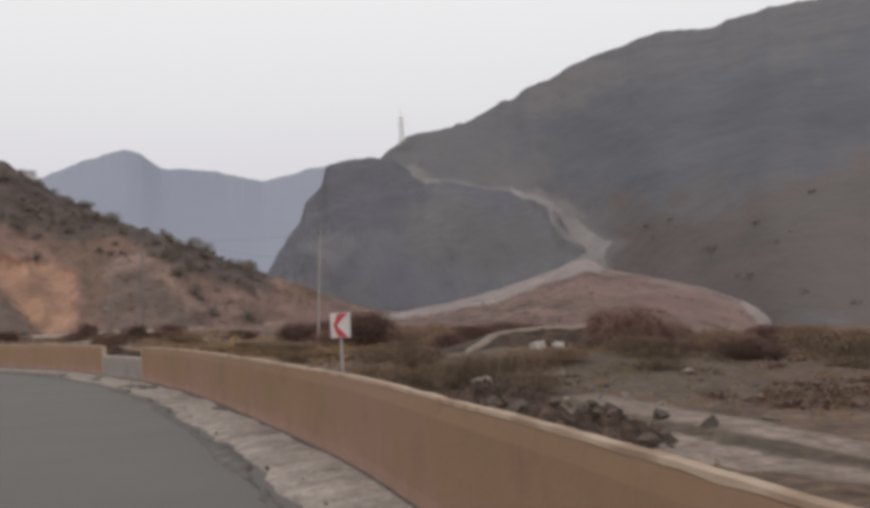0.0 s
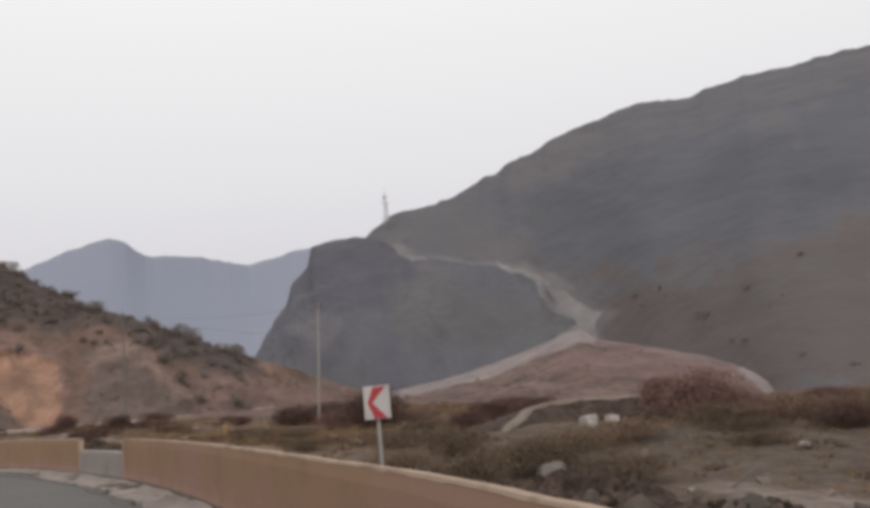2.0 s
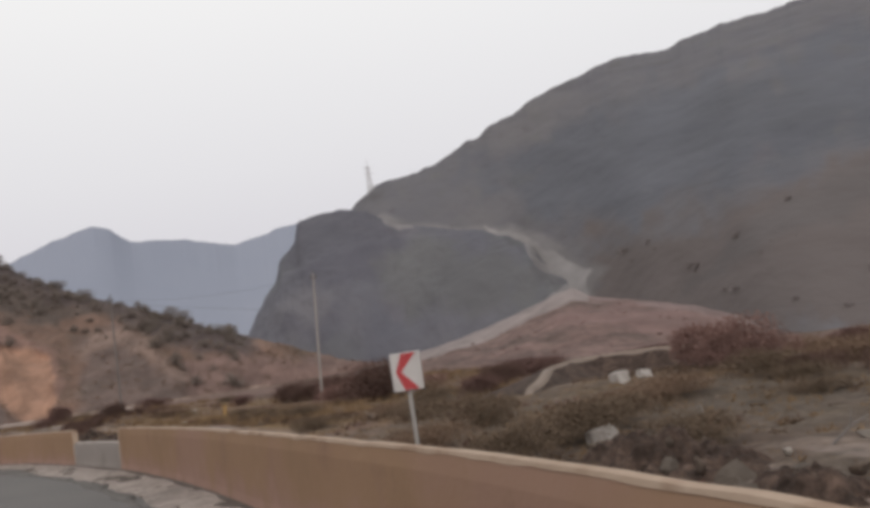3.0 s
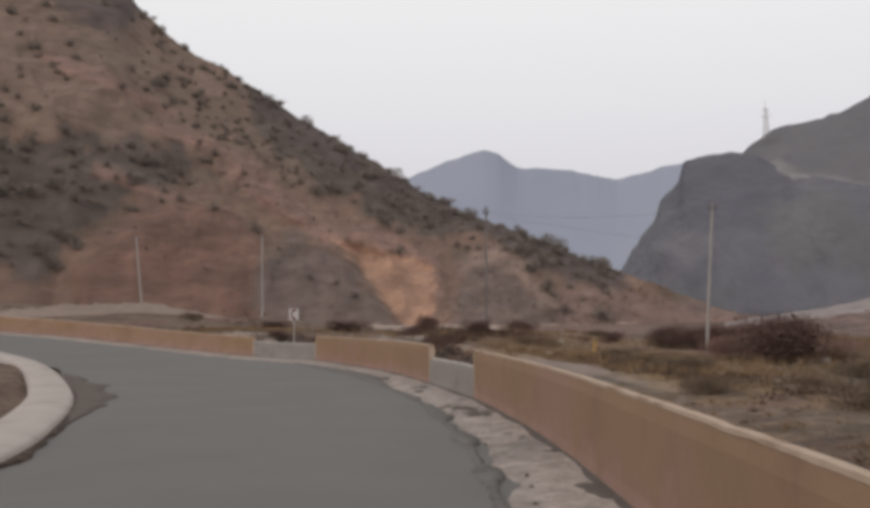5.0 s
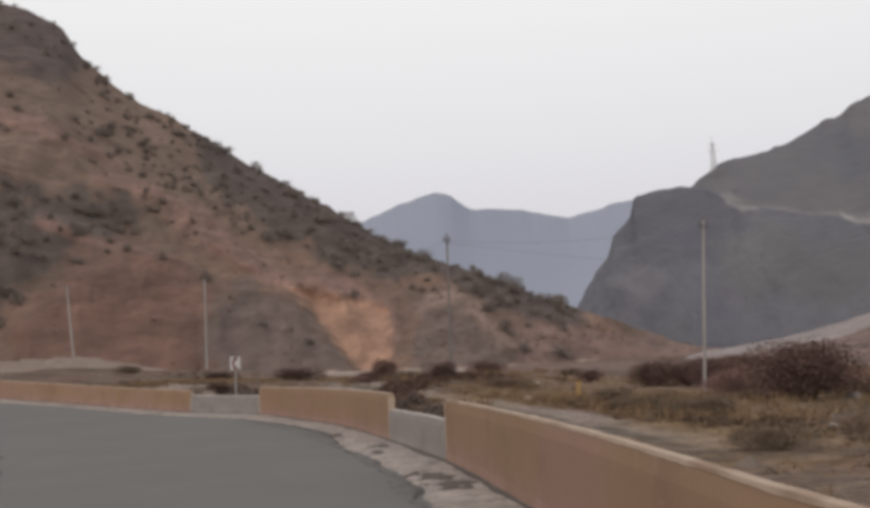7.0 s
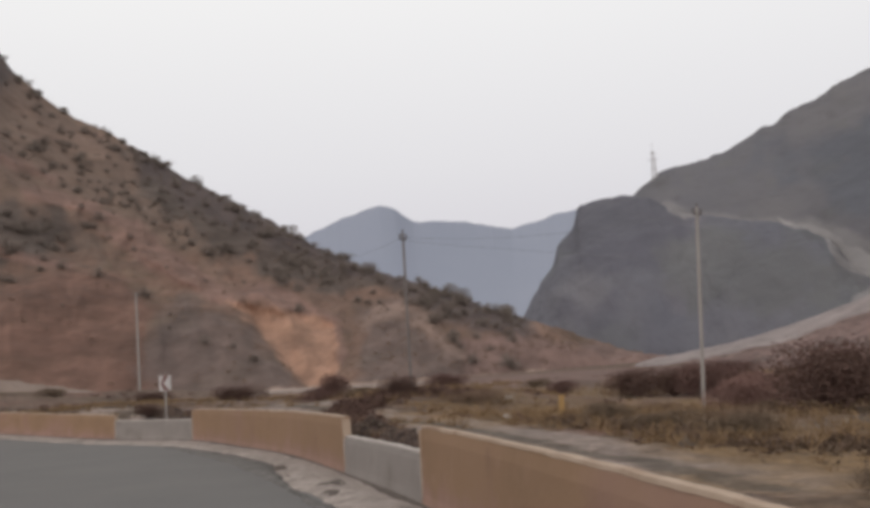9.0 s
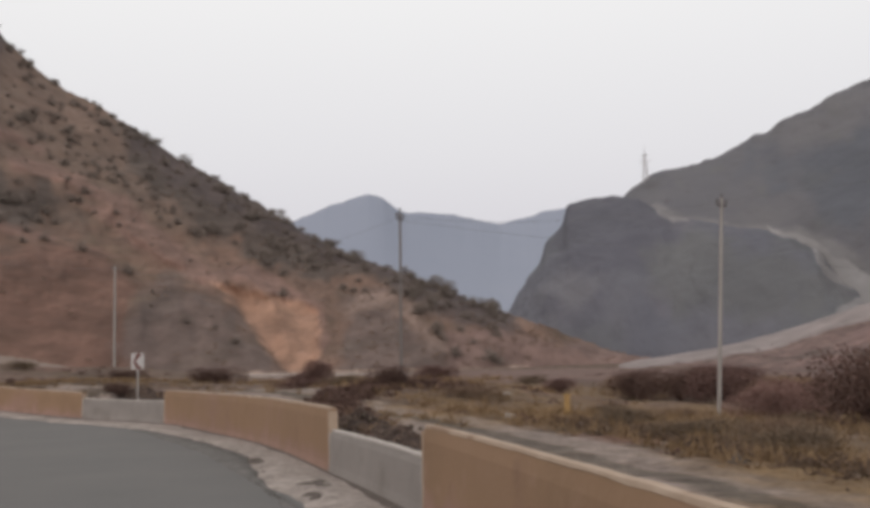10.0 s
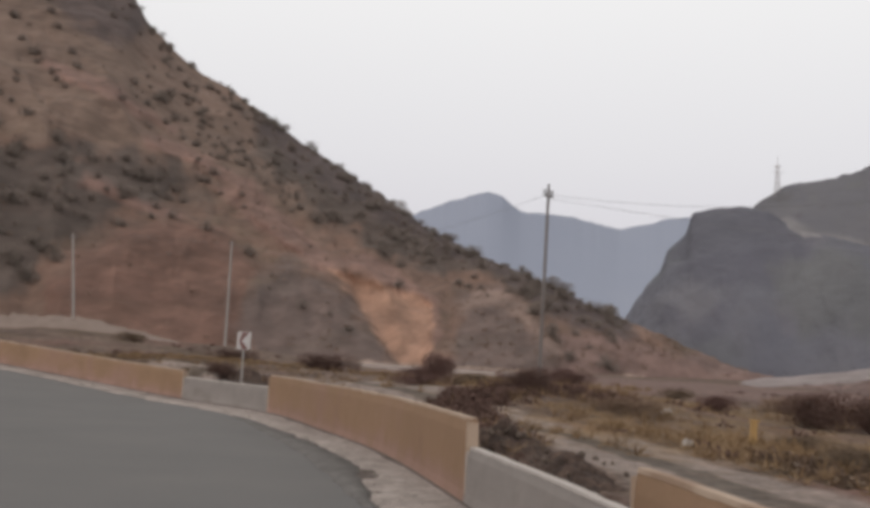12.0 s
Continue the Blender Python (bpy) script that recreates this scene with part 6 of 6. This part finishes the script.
heap("earth_mound", -9.9, 45.6, 3.4, 1.4, 0.45, 118, M_soil, 3, "dark lumpy heap of soil behind the low wall")
heap("earth_mound", -8.45, 42.3, 4.0, 1.2, 0.3, 115, M_soil, 5, "dark lumpy heap of soil behind the low wall")
heap("earth_mound", -7.0, 39.5, 2.6, 1.1, 0.28, 115, M_soil, 8, "dark lumpy heap of soil behind the low wall")
heap("earth_mound", -23.4, 65.2, 4.0, 1.6, 0.4, 150, M_soil, 9, "dark lumpy heap of soil beside the far low wall")
heap("earth_mound", 3.05, 13.0, 5.0, 1.9, 0.36, 97, M_soil, 12, "dark lumpy heap of soil and stones behind the parapet", 1.3)
heap("earth_mound", 2.6, 17.5, 4.6, 1.8, 0.34, 100, M_soil, 17, "dark broken heap of soil behind the parapet", 1.5)


def clods(cx, cy, count, spread, turn, lift, seed, pale=0):
    """Stones and clods lying over a heap."""
    r = np.random.default_rng(seed)
    for k in range(count):
        u, v = r.normal() * spread, r.normal() * 0.45
        a = radians(turn)
        x, y = cx + u * math.cos(a) - v * math.sin(a), cy + u * math.sin(a) + v * math.cos(a)
        s = 0.06 + 0.2 * r.uniform() ** 2 if k >= pale else 0.26
        ob = new("boulder", (PALE if k < pale else DARK)[k % 3])
        fall = math.exp(-((u / (1.6 * spread)) ** 2 + (v / 0.9) ** 2))
        ob.matrix_world = pose(x, y, float(ground_z(x, y)) + lift * fall, *r.uniform(0, 360, 3)) @ Matrix.Diagonal((s, s * 0.8, s * 0.7, 1))
        tagged(ob, "pale stone on the heap of soil" if k < pale else "dark clod of earth on the heap of soil", "boulder", "stones on the heaps")


clods(-9.9, 45.6, 16, 0.9, 118, 0.32, 1)
clods(-8.45, 42.3, 16, 1.0, 115, 0.22, 2)
clods(-7.0, 39.5, 8, 0.7, 115, 0.2, 3)
clods(3.05, 13.0, 12, 1.3, 97, 0.3, 4)
clods(2.6, 17.5, 12, 1.2, 100, 0.3, 6)
heap("dirt_bank", -50.5, 86.5, 23, 5, 1.15, 38, M_bank, 14, "long pale bank of bulldozed earth beyond the bend", 0.35)


def earth_bank():
    """A low dark bank with a pale trodden path along its crest."""
    p = spline([(3.2, 28.6, 0.72), (3.7, 29.7, 0.84), (4.4, 31.4, 1.1), (5.2, 33.6, 1.26), (6.9, 35.6, 1.32), (9.2, 35.2, 1.27), (12, 34.0, 1.1)], 0.25)
    nrm = -normals(p)
    n = len(p)
    ends = smoothstep(0, 6, np.arange(n)) * smoothstep(n - 1, n - 12, np.arange(n))
    rag = 0.12 * fbm(np.arange(n) / 6.0, np.zeros(n), 83, 4)
    thing = empty("earth_bank", Matrix())
    rows = []
    for k, (o, drop) in enumerate(((-2.6, 1.3), (-0.45, 0.05), (0.0, 0.02), (0.35, 0.3), (0.9, 0.6), (1.6, 0.9), (2.4, 1.3))):
        q = p[:, :2] + nrm * (o + rag)[:, None]
        z = ground_z(q[:, 0], q[:, 1])
        lump = 0.06 * fbm(q[:, 0] * 1.7, q[:, 1] * 1.7, 85, 4)
        rows.append(np.c_[q, np.maximum(p[:, 2] - drop * (0.55 + 0.45 * ends) + lump, z - 0.1)])
    mesh_object("slope", np.vstack(rows), grid_faces(7, n), M_soil, thing, smooth=True)
    rows = []
    for k, (o, h) in enumerate(((-0.26, -0.08), (-0.2, 0.02), (-0.1, 0.04), (-0.01, 0.03), (0.06, -0.08))):
        q = p[:, :2] + nrm * (o * ends + rag * 1.3)[:, None]
        rows.append(np.c_[q, p[:, 2] + h + 0.03 * fbm(q[:, 0] * 2.0, q[:, 1] * 2.0, 86, 3)])
    mesh_object("path", np.vstack(rows), grid_faces(5, n), M_pathedge, thing, smooth=True)
    tagged(thing.children[-1], "pale trodden path along the crest")
    return tagged(thing, "low dark earth bank with a pale path along its crest", "earth bank")


earth_bank()


def dead_branch(x, y):
    """A bleached branch lying against the rubble, forked at its end."""
    thing = empty("dead_branch", pose(x, y, float(ground_z(x, y)) + 0.02, 0, 0, -20) @ Matrix.Scale(0.5, 4))
    bm = bmesh.new()
    rod(bm, (-0.35, 0, -0.1), (0.15, 0, 0.32), 0.04, 0.028, 7)
    rod(bm, (0.15, 0, 0.32), (0.55, 0.08, 0.5), 0.028, 0.014, 7)
    part("limb", bm, M_darkpole, thing)
    bm = bmesh.new()
    rod(bm, (0.15, 0, 0.32), (0.2, -0.06, 0.7), 0.02, 0.01, 6)
    rod(bm, (0.36, 0.04, 0.41), (0.62, -0.05, 0.36), 0.014, 0.007, 6)
    part("twig", bm, M_darkpole, thing)
    return tagged(thing, "bleached forked branch among the rubble", "branch")


dead_branch(4.3, 16.4)


def marker_post(x, y):
    thing = empty("marker_post", pose(x, y, float(ground_z(x, y)), 0, 3, 20))
    bm = bmesh.new()
    box(bm, (0.14, 0.12, 0.7), (0, 0, 0.15))
    bmesh.ops.bevel(bm, geom=bm.edges[:], offset=0.02, segments=2, affect="EDGES")
    part("post", bm, M_yellow, thing)
    bm = bmesh.new()
    box(bm, (0.18, 0.15, 0.05), (0, 0, 0.52))
    part("cap", bm, M_yellow, thing)
    return tagged(thing, "short faded yellow marker post in the grass", "marker post")


marker_post(-5.6, 51.9)

stone = np.random.default_rng(50)
verts, faces = [], []
for k in range(420):
    s = stone.uniform(run_at(2), run_at(60) + 14)
    o = stone.uniform(0.15, 1.15)
    x = float(np.interp(s, WALL_RUN, WALL_LINE[:, 0]) + o * np.interp(s, WALL_RUN, WALL_LEFT[:, 0]))
    y = float(np.interp(s, WALL_RUN, WALL_LINE[:, 1]) + o * np.interp(s, WALL_RUN, WALL_LEFT[:, 1]))
    size = 0.01 + 0.04 * stone.uniform() ** 4
    c = np.array([x, y, float(road_z(x, y)) + 0.05 + size * 0.3])
    corner = stone.normal(size=(6, 3)) * 0.25 + np.array([(1, 0, 0), (-1, 0, 0), (0, 1, 0), (0, -1, 0), (0, 0, 0.7), (0, 0, -0.7)])
    b = len(verts)
    verts += [tuple(c + q * size) for q in corner]
    faces += [(b + i, b + j, b + m) for i, j, m in ((0, 2, 4), (2, 1, 4), (1, 3, 4), (3, 0, 4), (2, 0, 5), (1, 2, 5), (3, 1, 5), (0, 3, 5))]
tagged(mesh_object("loose_gravel", verts, faces, M_darkstone), "loose stones and grit along the gutter and kerb", "gravel", kind="stuff")

pebble = np.random.default_rng(77)
p = field_points(9000, 78, -6, 26, 9, 50, lambda x, y: np.clip(0.25 + 1.0 * fbm(x / 3.5, y / 3.5, 79), 0, 1))
size = 0.03 + 0.17 * pebble.uniform(size=len(p)) ** 5
corner = pebble.normal(size=(len(p), 6, 3)) * 0.25 + np.array([(1, 0, 0), (-1, 0, 0), (0, 1, 0), (0, -1, 0), (0, 0, 0.7), (0, 0, -0.7)])
verts = (p[:, None, :] + np.array([0, 0, 0.03]) + (corner - np.array([0, 0, 0.25])) * size[:, None, None]).reshape(-1, 3)
octa = np.array([(0, 2, 4), (2, 1, 4), (1, 3, 4), (3, 0, 4), (2, 0, 5), (1, 2, 5), (3, 1, 5), (0, 3, 5)])
faces = (octa[None] + 6 * np.arange(len(p))[:, None, None]).reshape(-1, 3)
tagged(mesh_object("field_stones", verts, faces, M_fieldstone), "loose brown stones strewn over the dry field", "stones", kind="stuff")
